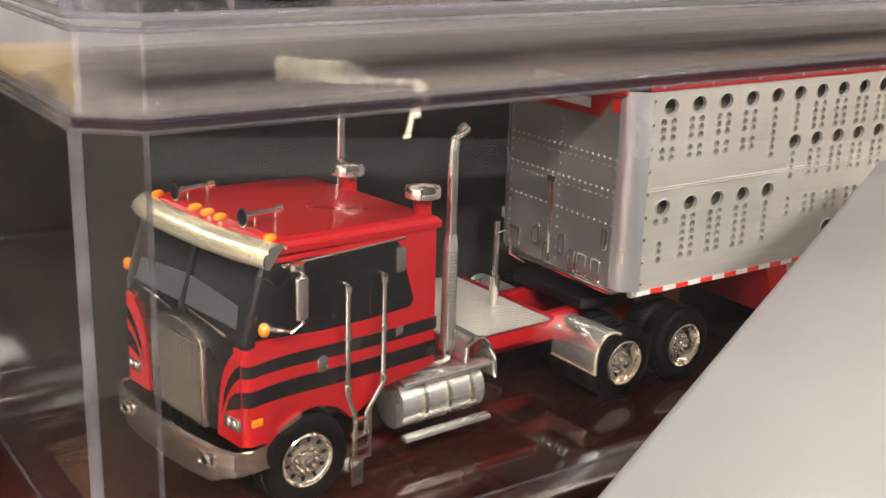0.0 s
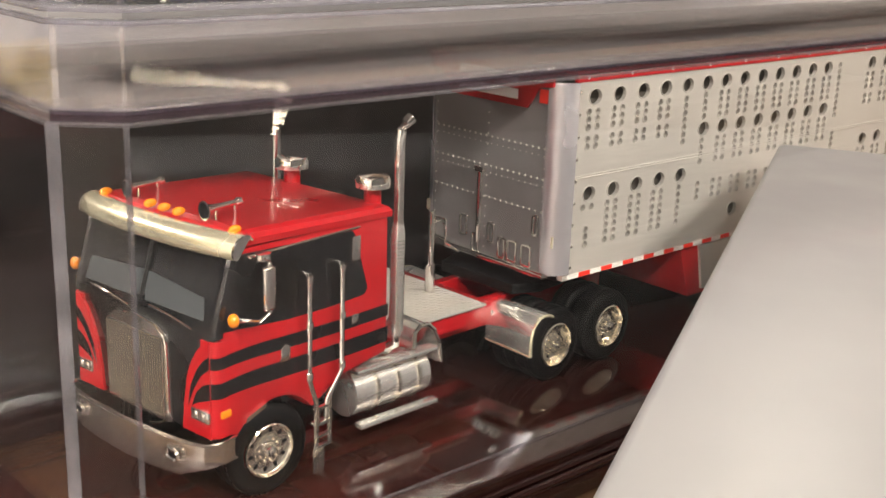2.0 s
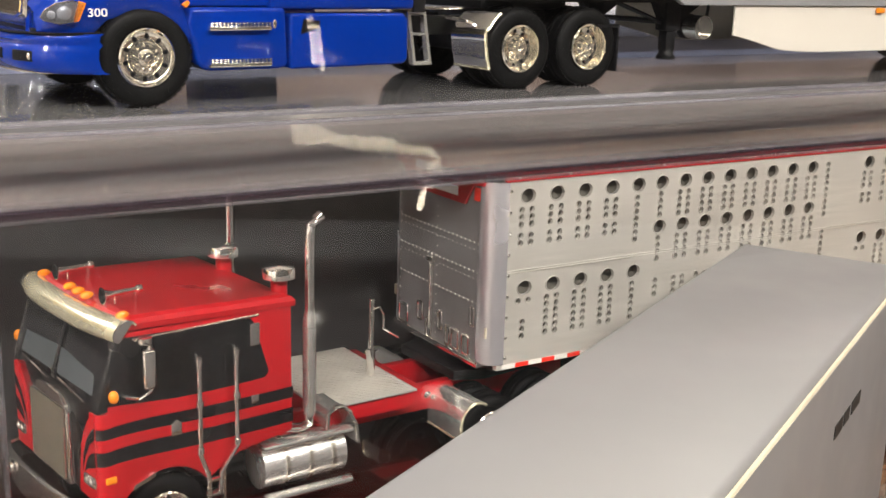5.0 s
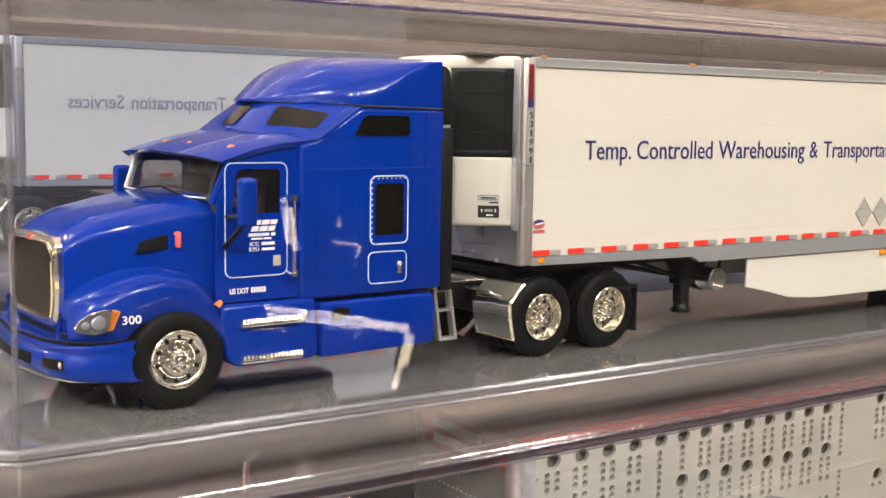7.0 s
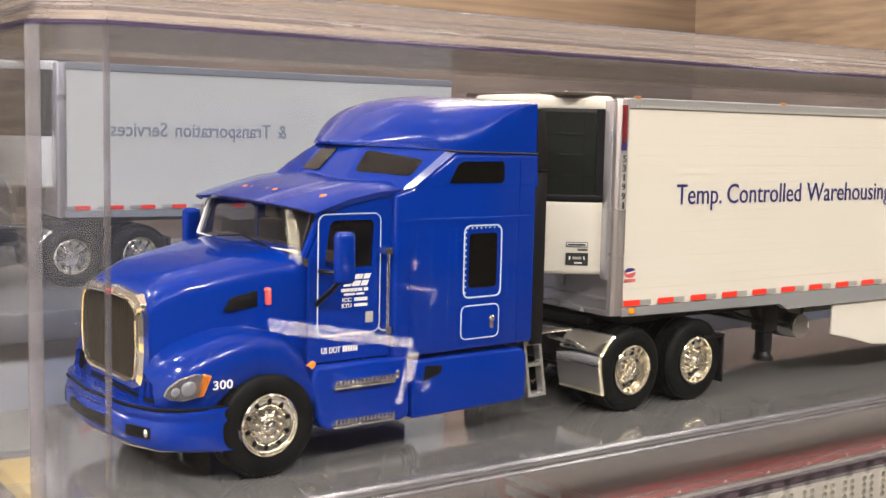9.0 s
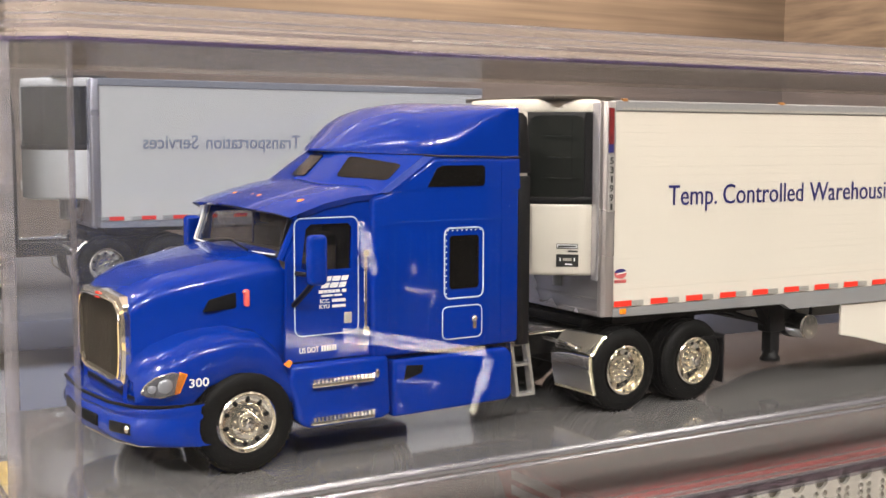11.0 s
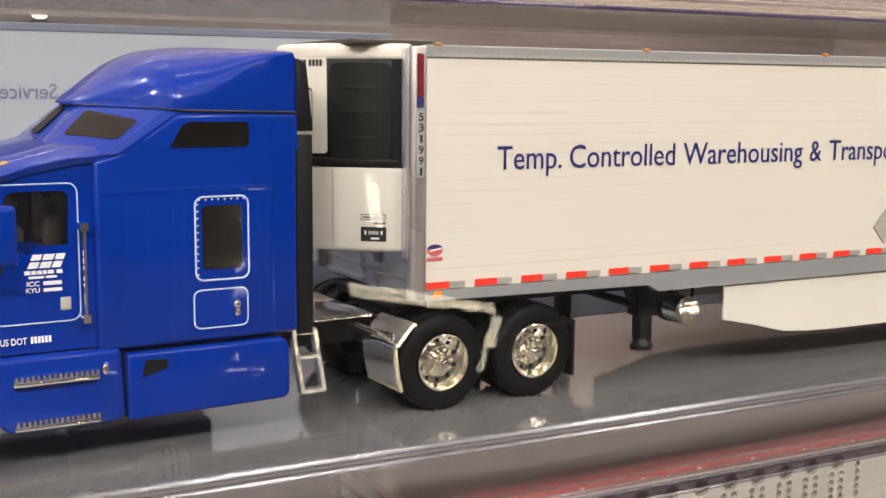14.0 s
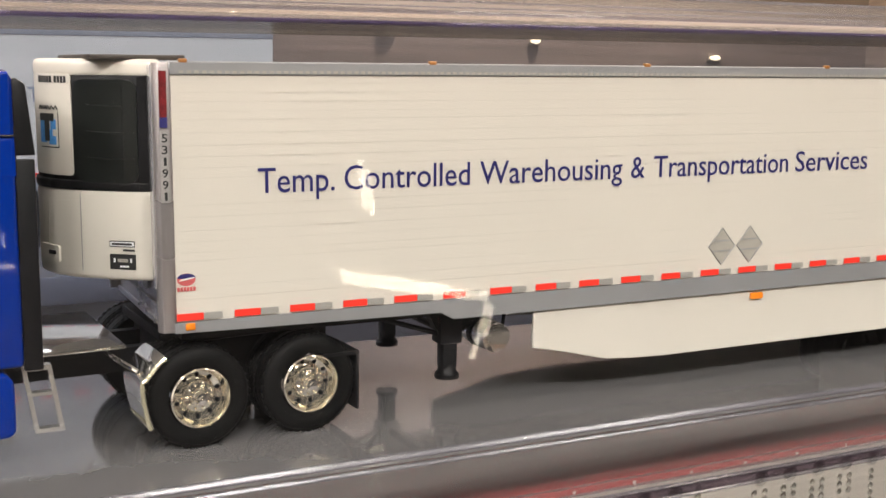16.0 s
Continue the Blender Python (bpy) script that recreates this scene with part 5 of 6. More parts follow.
        part("grille_rib", skin(*across(0.48, 0.5, far), 3.3, 4.38, 0.012, 0.0, 0.02, n=2), BLACK, grille)
        part("panel_gap", skin(*across(1.07, 1.08, far), 2.16, 3.1, 0.004, 0.0, 0.01, n=2), GREY, unit)
        part("side_trim", box(-0.18, -0.085, min(u(0.12), u(0.3)), max(u(0.12), u(0.3)), 2.0, 4.62, 0.015), POST, unit, "lilac grey side trim")
        if not far:
            tag = lambda s0, s1, z0, z1, off: skin(s0, s1, z0, z1, off, n=4, thick=0.006)
            lab = part("label_plate", tag(0.37, 0.7, 2.2, 2.385, 0.008), BLACK_INK, unit, "black label with white bars")
            part("bar", tag(0.47, 0.6, 2.29, 2.33, 0.014), PLACARD, lab)
            part("bar", tag(0.63, 0.65, 2.285, 2.335, 0.014), WHITE_INK, lab)
            part("bar", tag(0.42, 0.44, 2.285, 2.335, 0.014), WHITE_INK, lab)
            part("bar", tag(0.46, 0.57, 2.228, 2.248, 0.014), WHITE_INK, lab)
            lab2 = part("label_strip", tag(0.38, 0.7, 2.47, 2.545, 0.008), BLACK_INK, unit, "thin white label in a black frame")
            part("ground", tag(0.39, 0.69, 2.482, 2.533, 0.012), WHITE_INK, lab2)
            part("bar", tag(0.41, 0.67, 2.494, 2.52, 0.016), BLACK_INK, lab2)
            part("small_bar", tag(0.38, 0.53, 2.42, 2.445, 0.008), BLACK_INK, unit)
    # front badge: plain shapes under a zigzag edge, and bars for the brand
    mark = lambda s0, s1, z0, z1, off: skin(s0, s1, z0, z1, off, n=4, thick=0.006)
    badge = part("badge", mark(1.36, 1.76, 3.62, 4.05, 0.012), BLACK_INK, unit, "square blue and black badge with a zigzag edge")
    part("ground", mark(1.372, 1.765, 3.634, 4.06, 0.016), WHITE, badge)
    part("blue_shape", mark(1.585, 1.74, 3.68, 3.94, 0.02), SKY_INK, badge)
    part("blue_shape", mark(1.4, 1.52, 3.66, 3.76, 0.02), SKY_INK, badge)
    part("blue_shape", mark(1.46, 1.52, 3.76, 3.84, 0.02), SKY_INK, badge)
    part("blue_shape", mark(1.4, 1.49, 3.84, 3.96, 0.02), SKY_INK, badge)
    part("black_shape", mark(1.51, 1.62, 3.7, 3.98, 0.024), BLACK_INK, badge)
    part("black_shape", mark(1.43, 1.74, 3.94, 4.03, 0.024), BLACK_INK, badge)
    zig = [round_the_nose(1.36 + 0.4 * k / 12, 0.018) for k in range(13)]
    part("zigzag", tube([(x, y, 4.1 + (0.022 if k % 2 else -0.022)) for k, (x, y) in enumerate(zig)], 0.009, 5), BLACK_INK, badge)
    for k in range(10):
        a = 1.21 + k * 0.054 + (0.03 if k > 3 else 0.0)
        part("brand_bar", mark(a, a + 0.04, 4.395, 4.475, 0.012), BLACK_INK, unit)
    latch = part("lower_latch", skin(1.42, 1.86, 2.24, 2.44, 0.03, 0.03, 0.05), WHITE, unit, "white moulded latch with a dark notch")
    part("notch", skin(1.47, 1.6, 2.33, 2.38, 0.05, 0.0, 0.02, n=3), BLACK, latch)
    part("panel_gap", skin(1.66, 1.672, 2.44, 3.0, 0.004, 0.0, 0.01, n=2), PLACARD, unit)
    part("nose_plate", box(-0.8, 0.3, 0.4, 2.9, 4.67, 4.73, 0.012), DARK_PLATE, T, "dark brown roof plate over the nose")
    return T


# ---- red cab-over tractor ----
def red_tractor():
    T = thing("model_truck", "glossy red and black cab-over model semi truck with chrome trim", "model truck", 0.19, 0.18, LOW_FLOOR, 2.5)
    W, C = 3.3, 1.65
    # cab shell: side outline with the wheel arch cut out of it
    arch = [(-5.8 + 0.78 * math.cos(radians(a)), 0.63 + 0.78 * math.sin(radians(a))) for a in range(22, 160, 12)]
    side = [(-6.62, 1.16), (-6.7, 1.4), (-6.68, 2.5), (-6.38, 3.42), (-6.3, 3.5), (-3.72, 3.5), (-3.7, 1.46), (-4.6, 1.36), (-4.9, 1.2)] + arch[1:-1]
    cab = part("cab", prism(side, 0.04, W - 0.04, 0.05, 2), RED, T)
    roof = loft([[(x, y, z) for x, y, z in ((xf, C - h, z), (xr, C - h, z), (xr, C + h, z), (xf, C + h, z))] for xf, xr, h, z in ((-6.38, -3.68, 1.64, 3.42), (-6.36, -3.68, 1.65, 3.5), (-6.3, -3.72, 1.6, 3.56), (-6.2, -3.8, 1.5, 3.59))])
    for v in roof.verts:
        v.co.z += 0.045 * max(0.0, -3.7 - v.co.x)
    part("roof", roof, RED, T, smooth=12)
    part("front_panel", box(-6.76, -6.66, 0.1, W - 0.1, 1.14, 2.55, 0.04, 2), STRIPE, T, "black front panel")
    for far in (0, 1):
        u = (lambda v: W - v) if far else (lambda v: v)
        part("front_cheek", prism([(-6.79, u(0.3)), (-6.785, u(0.14)), (-6.755, u(0.07)), (-6.69, u(0.034)), (-6.58, u(0.03)), (-6.58, u(0.3))], 1.17, 2.42, axis="z"), RED, T, "red rounded front corner", smooth=60)
        for z0, z1 in ((2.07, 2.22), (1.69, 1.89)):
            part("cheek_band", prism([(-6.796, u(0.3)), (-6.791, u(0.135)), (-6.76, u(0.062)), (-6.69, u(0.026)), (-6.6, u(0.024)), (-6.6, u(0.3))], z0, z1, axis="z"), STRIPE, T, "black stripe round the corner", smooth=60)
        corner = part("front_corner", prism([(u(a), b) for a, b in ((0.12, 2.43), (0.2, 2.4), (0.36, 2.28), (0.5, 2.1), (0.6, 1.88), (0.68, 1.5), (0.72, 1.16), (0.12, 1.16))], -6.8, -6.74, axis="x"), RED, T, "red swept front corner", smooth=0)
        part("black_sweep", prism([(u(a), b) for a, b in ((0.12, 2.24), (0.22, 2.18), (0.38, 2.02), (0.52, 1.78), (0.58, 1.5), (0.46, 1.74), (0.3, 1.95), (0.12, 2.08))], -6.806, -6.79, axis="x"), STRIPE, corner, smooth=0)
        part("black_sweep", prism([(u(a), b) for a, b in ((0.12, 1.9), (0.26, 1.84), (0.4, 1.72), (0.5, 1.52), (0.36, 1.6), (0.12, 1.68))], -6.806, -6.79, axis="x"), STRIPE, corner, smooth=0)
    # black glass band and swept stripes on both sides
    for far in (0, 1):
        y = W - 0.04 if far else 0.04
        y0, y1 = (y, y + 0.012) if far else (y - 0.012, y)
        part("side_window_band", prism([(-6.69, 2.55), (-6.3, 2.5), (-5.6, 2.43), (-4.9, 2.41), (-4.2, 2.42), (-4.13, 2.5), (-4.38, 3.3), (-4.44, 3.36), (-6.36, 3.44), (-6.4, 3.4), (-6.68, 2.52)], y0, y1), STRIPE, T, "black side window band")
        part("roof_pillar", tube([(-6.69, y + (-0.06 if far else 0.06), 2.46), (-6.69, y + (-0.06 if far else 0.06), 2.55), (-6.42, y + (-0.06 if far else 0.06), 3.42)], 0.085, 8), STRIPE, T, "black windscreen pillar")
        part("window", prism([(-6.0, 2.6), (-5.45, 2.6), (-5.4, 3.2), (-6.1, 3.2), (-6.3, 2.95), (-6.3, 2.7)], min(y0 - 0.008, y1), max(y1, y1 + (0.008 if far else 0))), SMOKED, T, "dark door window")
        for (zr0, zr1), (zf0, zf1) in (((2.0, 2.17), (2.12, 2.29)), ((1.62, 1.84), (1.74, 1.96))):
            top, bot = [], []
            for k in range(25):
                f = k / 24
                x, g, e = -3.71 - f * 2.97, f * f, max(0.0, (f - 0.72) / 0.28)
                mid, half = ((zr1 + zr0) + (zf1 + zf0 - zr1 - zr0) * g) / 2 - 0.06 * e ** 2.2, (zr1 - zr0) / 2 * (1 - 0.1 * e)
                top.append((x, mid + half))
                bot.append((x, mid - half))
            part("swept_stripe", prism(top + bot[::-1], y0, y1), STRIPE, T, "black swept stripe")
        part("vent_plate", prism(rounded(-4.45, -4.29, 2.94, 3.28, 0.03), y0 - (0 if far else 0.02), y1 + (0.02 if far else 0), 0.008), CHROME, T, "small chrome vent plate")
        part("latch", box(-4.44, -4.31, y0 - 0.02, y1 + 0.02, 2.06, 2.19, 0.01), CHROME, T)
        part("door_handle", prism([(-5.72, 1.88), (-5.56, 1.88), (-5.56, 2.06), (-5.64, 2.12), (-5.72, 2.06)], y0 - 0.02, y1 + 0.02, 0.01), CHROME, T)
        part("name_badge", prism([(-6.32, 1.24), (-5.98, 1.36), (-5.97, 1.42), (-6.3, 1.31)], y0 - 0.012, y1 + 0.012), CHROME, T, "thin chrome badge bar")
        part("gutter", tube([(-6.25, y0 if not far else y1, 3.39), (-4.3, y0 if not far else y1, 3.39)], 0.02, 6), WARM_CHROME, T)
        # headlamp and indicator in the front corner
        yy = (W - 0.5, W - 0.12) if far else (0.12, 0.5)
        lamp = part("headlight", box(-6.84, -6.76, yy[0], yy[1], 1.36, 1.52, 0.03), CHROME, T, "chrome twin headlight")
        for q in (0.3, 0.7):
            part("lens", ball(-6.84, yy[0] + (yy[1] - yy[0]) * q, 1.44, 0.06, 0.35, 1, 1), CHROME, lamp)
        part("indicator", box(-6.7, -6.54, y0 - 0.02, y1 + 0.02, 1.42, 1.52, 0.02), AMBER, T, "orange indicator")
        part("marker_lamp", ball(-6.62, y - 0.2 if not far else y + 0.2, 2.72, 0.085, 0.8, 1, 1.05, seg=14), AMBER, T, "round orange mirror lamp")
        # mirror on a bracket
        my = W + 0.28 if far else -0.28
        part("mirror_bracket", tube([(-6.2, y, 3.36), (-6.2, my, 3.42), (-6.14, my, 3.36), (-6.14, my, 2.72), (-6.3, my, 2.66), (-6.4, y, 2.62)], 0.028, 8), CHROME, T)
        part("mirror", box(-6.24, -6.06, my - 0.055, my + 0.055, 2.76, 3.32, 0.05, 3), CHROME, T, "chrome door mirror")
        part("lamp_cup", tube([(-6.16, my + (0.1 if not far else -0.1), 3.38), (-6.16, my + (0.1 if not far else -0.1), 3.46)], 0.1, 14), CHROME, T)
        # tall grab rails with collars, cranked at the foot
        gy = W + 0.12 if far else -0.12
        for x, top in ((-5.34, 2.98), (-4.75, 3.0)):
            foot = [(x, gy, top), (x, gy, 1.54), (-5.22 if x < -5 else -5.02, gy, 1.2), (-5.2 if x < -5 else -5.04, gy, 0.9)]
            rail = part("grab_rail", tube(foot, 0.035, 8), CHROME, T, "tall chrome grab rail")
            cl = bmesh.new()
            for z in (top - 0.05, 2.3, 1.6):
                tube([(x, gy, z - 0.03), (x, gy, z + 0.05)], 0.055, 10, cl)
            tube([(x, gy, top), (x + 0.02, gy + (0.16 if not far else -0.16), top)], 0.03, 8, cl)
            part("collar", cl, CHROME, rail)
        st = part("step_frame", box(-5.24, -4.98, gy - 0.03, gy + 0.1, 0.86, 0.92, 0.02), CHROME, T, "chrome step with a hanging comb")
        fr = bmesh.new()
        for x in (-5.24, -5.0):
            box(x, x + 0.04, gy - 0.03, gy + 0.02, 0.55, 1.28, bm=fr)
        for z in (0.55, 0.7, 1.1):
            box(-5.24, -4.96, gy - 0.03, gy + 0.03, z, z + 0.04, bm=fr)
        for k in range(6):
            box(-5.28 + k * 0.035, -5.262 + k * 0.035, gy - 0.02, gy, 0.2, 0.55, bm=fr)
        part("rungs", fr, CHROME, st)
        # fuel tank with straps, step plates above and below
        ty = W - 0.42 if far else 0.42
        tank = part("fuel_tank", tube([(-4.28, ty, 0.86), (-4.26, ty, 0.86), (-2.84, ty, 0.86), (-2.82, ty, 0.86)], [0.33, 0.37, 0.37, 0.33], 28), SATIN, T, "ribbed chrome fuel tank")
        for x in (-3.9, -3.5, -3.1):
            part("strap", tube([(x, ty, 0.86), (x + 0.06, ty, 0.86)], 0.395, 28), WARM_CHROME, tank)
        part("tank_step", box(-4.3, -2.75, ty - 0.42 if not far else ty + 0.2, ty - 0.2 if not far else ty + 0.42, 1.24, 1.31, 0.02), SATIN, T, "long chrome step plate")
        part("tank_step", box(-4.3, -2.8, ty - 0.5 if not far else ty + 0.35, ty - 0.35 if not far else ty + 0.5, 0.44, 0.52, 0.02), SATIN, T)
        arc = [(-3.2, 1.36), (-3.18, 1.58), (-3.08, 1.68), (-2.92, 1.68), (-2.78, 1.55), (-2.68, 1.32), (-2.64, 1.02)]
        box_part = part("air_box", sheet([[(x, ty - 0.36, z), (x, ty + 0.3, z)] for x, z in arc], 0.03), SATIN, T, "open curved chrome side plate", smooth=60)
        part("edge", tube([(x, ty - 0.36, z) for x, z in arc], 0.035, 6), CHROME, box_part)
        # exhaust stacks with pierced heat shields
        ey = W - 0.22 if far else 0.22
        ex = part("exhaust_stack", tube([(-3.42, ey, 3.2), (-3.42, ey, 4.45), (-3.4, ey, 4.58), (-3.32, ey, 4.68), (-3.22, ey, 4.74)], [0.075, 0.075, 0.078, 0.08, 0.085], 16), CHROME, T, "tall chrome exhaust stack")
        sh = tube([(-3.42, ey, 1.6), (-3.42, ey, 1.7), (-3.42, ey, 3.1), (-3.42, ey, 3.2), (-3.42, ey, 3.28)], [0.085, 0.105, 0.105, 0.095, 0.08], 18)
        part("heat_shield", sh, SATIN, ex, "pierced aluminium heat shield")
        dots = bmesh.new()
        for r in range(26):
            for k in range(9):
                a = radians(180 + 10 + k * 20 + (10 if r % 2 else 0)) if not far else radians(k * 20)
                ball(-3.42 + 0.104 * math.cos(a), ey + 0.104 * math.sin(a), 1.78 + r * 0.05, 0.01, bm=dots, seg=5)
        tagged(part("piercing", dots, BLACK, ex), kind="stuff")
        part("elbow", tube([(-3.42, ey, 1.62), (-3.42, ey + (0.02 if not far else -0.02), 1.46), (-3.5, ey + (0.1 if not far else -0.1), 1.38), (-3.7, ey + (0.25 if not far else -0.25), 1.36)], 0.075, 12), CHROME, ex)
        # air intakes with mushroom caps behind the cab
        iy = W - 1.2 if far else 0.32
        ink = part("air_intake", tube([(-3.78, iy, 1.6), (-3.78, iy, 3.8)], 0.13, 18), RED, T, "red air intake with a chrome cap")
        part("cap", lathe([(0.18, -0.02), (0.24, 0.0), (0.245, 0.1), (0.22, 0.16), (0.02, 0.18)], 24), CHROME, ink).matrix_basis = pose(-3.78 * S, iy * S, 3.8 * S, 90, 0, 0)
        # quarter wings
        u = (lambda v: W - v) if far else (lambda v: v)
        rows = []
        for x, z in ((-0.18, 1.2), (-0.28, 1.25), (-0.4, 1.265), (-0.5, 1.24), (-0.58, 1.17), (-0.65, 1.06), (-0.685, 0.95), (-0.69, 0.8), (-0.68, 0.62)):
            rows.append([(x, u(-0.02), z - 0.02), (x, u(0.02), z + 0.01), (x, u(0.5), z + 0.01), (x, u(1.0), z)])
        wing = part("quarter_wing", sheet(rows, 0.03), SATIN, T, "chrome quarter wing", smooth=50)
        part("edge", tube([r[0] for r in rows], 0.028, 6, tube([rows[-1][0], rows[-1][3]], 0.02, 6)), PALE_CHROME, wing)
        part("wing_knob", ball(-0.7, u(1.06), 1.12, 0.09, 1.2, 1, 1), CHROME, T)
        wheel(T, -5.8, u(0.05), 0.645, True, bool(far))
        for x in (0.0, 1.4):
            wheel(T, x, u(0.03), 0.64, False, bool(far), True)
        hy = u(0.78)
        part("air_horn", tube([(-6.34, hy, 3.85), (-6.29, hy, 3.85), (-6.18, hy, 3.86), (-5.85, hy, 3.87), (-5.82, hy, 3.87), (-5.76, hy, 3.87)], [0.125, 0.075, 0.042, 0.032, 0.06, 0.05], 16, tube([(-5.85, hy, 3.64), (-5.85, hy, 3.86)], 0.02, 6, tube([(-6.15, hy, 3.64), (-6.15, hy, 3.84)], 0.02, 6))), CHROME, T, "chrome roof air horn")
        part("horn_mouth", tube([(-6.352, hy, 3.85), (-6.34, hy, 3.85)], 0.1, 16), VOID, T)
        part("roof_lamp", ball(-6.3, u(0.2), 3.71, 0.065, 1.5, 0.9, 0.9), AMBER, T, "orange roof lamp")
    for y in (1.33, 1.65, 1.97):
        part("roof_lamp", ball(-6.34, y, 3.75, 0.065, 1.5, 0.9, 0.9), AMBER, T, "orange roof lamp")
    # windscreen halves, centre pillar and black surround
    for y0, y1 in ((0.2, 1.58), (1.72, W - 0.2)):
        part("windscreen", sheet([[(-6.74, y0, 2.62), (-6.74, y1, 2.62)], [(-6.5, y0 + 0.03, 3.36), (-6.5, y1, 3.36)]], 0.02), CLEAR_GLASS, T, "clear windscreen half")
    part("screen_surround", sheet([[(-6.72, 0.1, 2.5), (-6.72, W - 0.1, 2.5)], [(-6.44, 0.1, 3.44), (-6.44, W - 0.1, 3.44)]], 0.02), STRIPE, T, "black windscreen surround")
    # Grey sheet stands in for the dash and reflections in the windscreen.
    part("dash", sheet([[(-6.738, 0.3, 2.64), (-6.738, 1.56, 2.64), (-6.738, 1.74, 2.64), (-6.738, W - 0.3, 2.64)], [(-6.67, 0.36, 2.9), (-6.64, 1.5, 2.99), (-6.64, 1.8, 2.99), (-6.66, W - 0.36, 2.94)]], 0.004), DASH_SHEEN, T, "grey sheet for the dashboard and the windscreen's reflection")
    part("centre_pillar", box(-6.77, -6.7, 1.58, 1.72, 2.55, 2.7, 0.01, bm=tube([(-6.75, 1.65, 2.6), (-6.5, 1.65, 3.38)], 0.05, 6)), BLACK, T)
    part("wiper", tube([(-6.78, 0.5, 2.5), (-6.8, 0.9, 2.58), (-6.79, 1.4, 2.62)], 0.018, 5, tube([(-6.78, 1.9, 2.5), (-6.8, 2.3, 2.58), (-6.79, 2.8, 2.62)], 0.018, 5)), CHROME, T)
    # chrome sun visor
    rows = []
    for k in range(13):
        y = -0.06 + k * (W + 0.12) / 12
        bow = 0.15 * (1 - abs((y - C) / 1.71) ** 2.6) - 0.05
        rows.append([(-6.26 - bow, y, 3.62), (-6.32 - bow, y, 3.68), (-6.42 - bow, y, 3.7), (-6.52 - bow, y, 3.66), (-6.585 - bow, y, 3.59), (-6.61 - bow, y, 3.51), (-6.595 - bow, y, 3.44), (-6.54 - bow, y, 3.41)])
    visor = part("sun_visor", sheet(rows, 0.03), PALE_CHROME, T, "pale gold chrome sun visor", smooth=60)
    for row in (rows[0], rows[-1]):
        part("end_bracket", loft([[(x, row[0][1] - 0.035, z) for x, _, z in row[1:]], [(x, row[0][1] + 0.035, z) for x, _, z in row[1:]]]), CHROME, visor)
    # grille with fine bars
    gr = part("grille", prism([(0.94, 1.17), (2.36, 1.17), (2.34, 2.2), (2.28, 2.33), (2.1, 2.43), (1.65, 2.47), (1.2, 2.43), (1.02, 2.33), (0.96, 2.2)], -6.86, -6.76, 0.03, 2, axis="x"), CHROME, T, "tall chrome grille")
    part("mesh", box(-6.875, -6.86, 1.02, 2.28, 1.24, 2.28), BLACK, gr)
    bar = bmesh.new()
    for k in range(24):
        y = 1.02 + k * 1.26 / 23
        box(-6.892, -6.87, y - 0.007, y + 0.007, 1.24, 2.28, bm=bar)
    for k in range(26):
        z = 1.26 + k * 1.0 / 25
        box(-6.886, -6.868, 1.02, 2.28, z - 0.008, z + 0.008, bm=bar)
    part("bars", bar, WARM_CHROME, gr)
    # bumper
    rows = []
    for y, x, low in ((-0.02, -6.52, 0.85), (-0.03, -6.75, 0.85), (0.05, -6.95, 0.82), (0.3, -7.03, 0.74), (0.55, -7.06, 0.64), (1.0, -7.1, 0.62), (1.65, -7.12, 0.61), (2.3, -7.1, 0.62), (2.75, -7.06, 0.64), (3.0, -7.03, 0.74), (3.25, -6.95, 0.82), (3.33, -6.75, 0.85), (3.32, -6.52, 0.85)):
        rows.append([(x + 0.05, y, 1.15), (x, y, 1.13), (x - 0.01, y, 0.98), (x, y, low + 0.05), (x + 0.05, y, low)])
    part("bumper", sheet(rows, 0.04), BUMPER, T, "chrome front bumper", smooth=40)
    for y in (0.55, W - 0.55):
        hook = part("tow_hook", ring_of(rounded(-0.13, 0.13, -0.07, 0.07, 0.05), 0, 0.025), CHROME, T)
        hook.matrix_basis = pose(-7.1 * S, y * S, 0.95 * S, 0, 0, 90)
        part("hook_slot", box(-7.085, -7.06, y - 0.1, y + 0.1, 0.9, 1.0), VOID, T)
    # chassis and deck
    for y in (1.0, 2.12):
        part("chassis_rail", box(-6.4, 2.3, y, y + 0.18, 0.86, 1.32, 0.02), RED, T, "red chassis rail")
    part("cross_member", box(-1.4, -1.2, 1.0, 2.3, 0.9, 1.3, bm=box(0.6, 0.8, 1.0, 2.3, 0.9, 1.3, bm=box(2.15, 2.3, 1.0, 2.3, 0.9, 1.3))), RED, T)
    part("deck_frame", box(-3.1, -1.1, 0.5, 2.8, 1.2, 1.5, 0.02), RED, T, "red deck frame")
    deck = part("deck_plate", box(-3.1, -1.3, 0.42, W - 0.42, 1.5, 1.54, 0.01), ALU, T, "chequered aluminium deck plate")
    dots = bmesh.new()
    for i in range(22):
        for j in range(26):
            x, y = -3.05 + i * 0.08, 0.48 + j * 0.092
            k = 1 if (i + j) % 2 else -1
            b = box(-0.032, 0.032, -0.012, 0.012, 0, 0.012)
            for v in b.verts:
                v.co = (x + v.co.x * 0.707 - k * v.co.y * 0.707, y + k * v.co.x * 0.707 + v.co.y * 0.707, 1.54 + v.co.z)
            merge(dots, b)
    tagged(part("tread", dots, ALU, deck), kind="stuff")
    part("hose_pole", tube([(-1.62, 1.4, 1.5), (-1.62, 1.4, 2.0), (-1.62, 1.4, 2.02), (-1.62, 1.4, 2.85), (-1.62, 1.4, 2.9)], [0.08, 0.08, 0.05, 0.05, 0.06], 10), CHROME, T, "chrome hose pole")
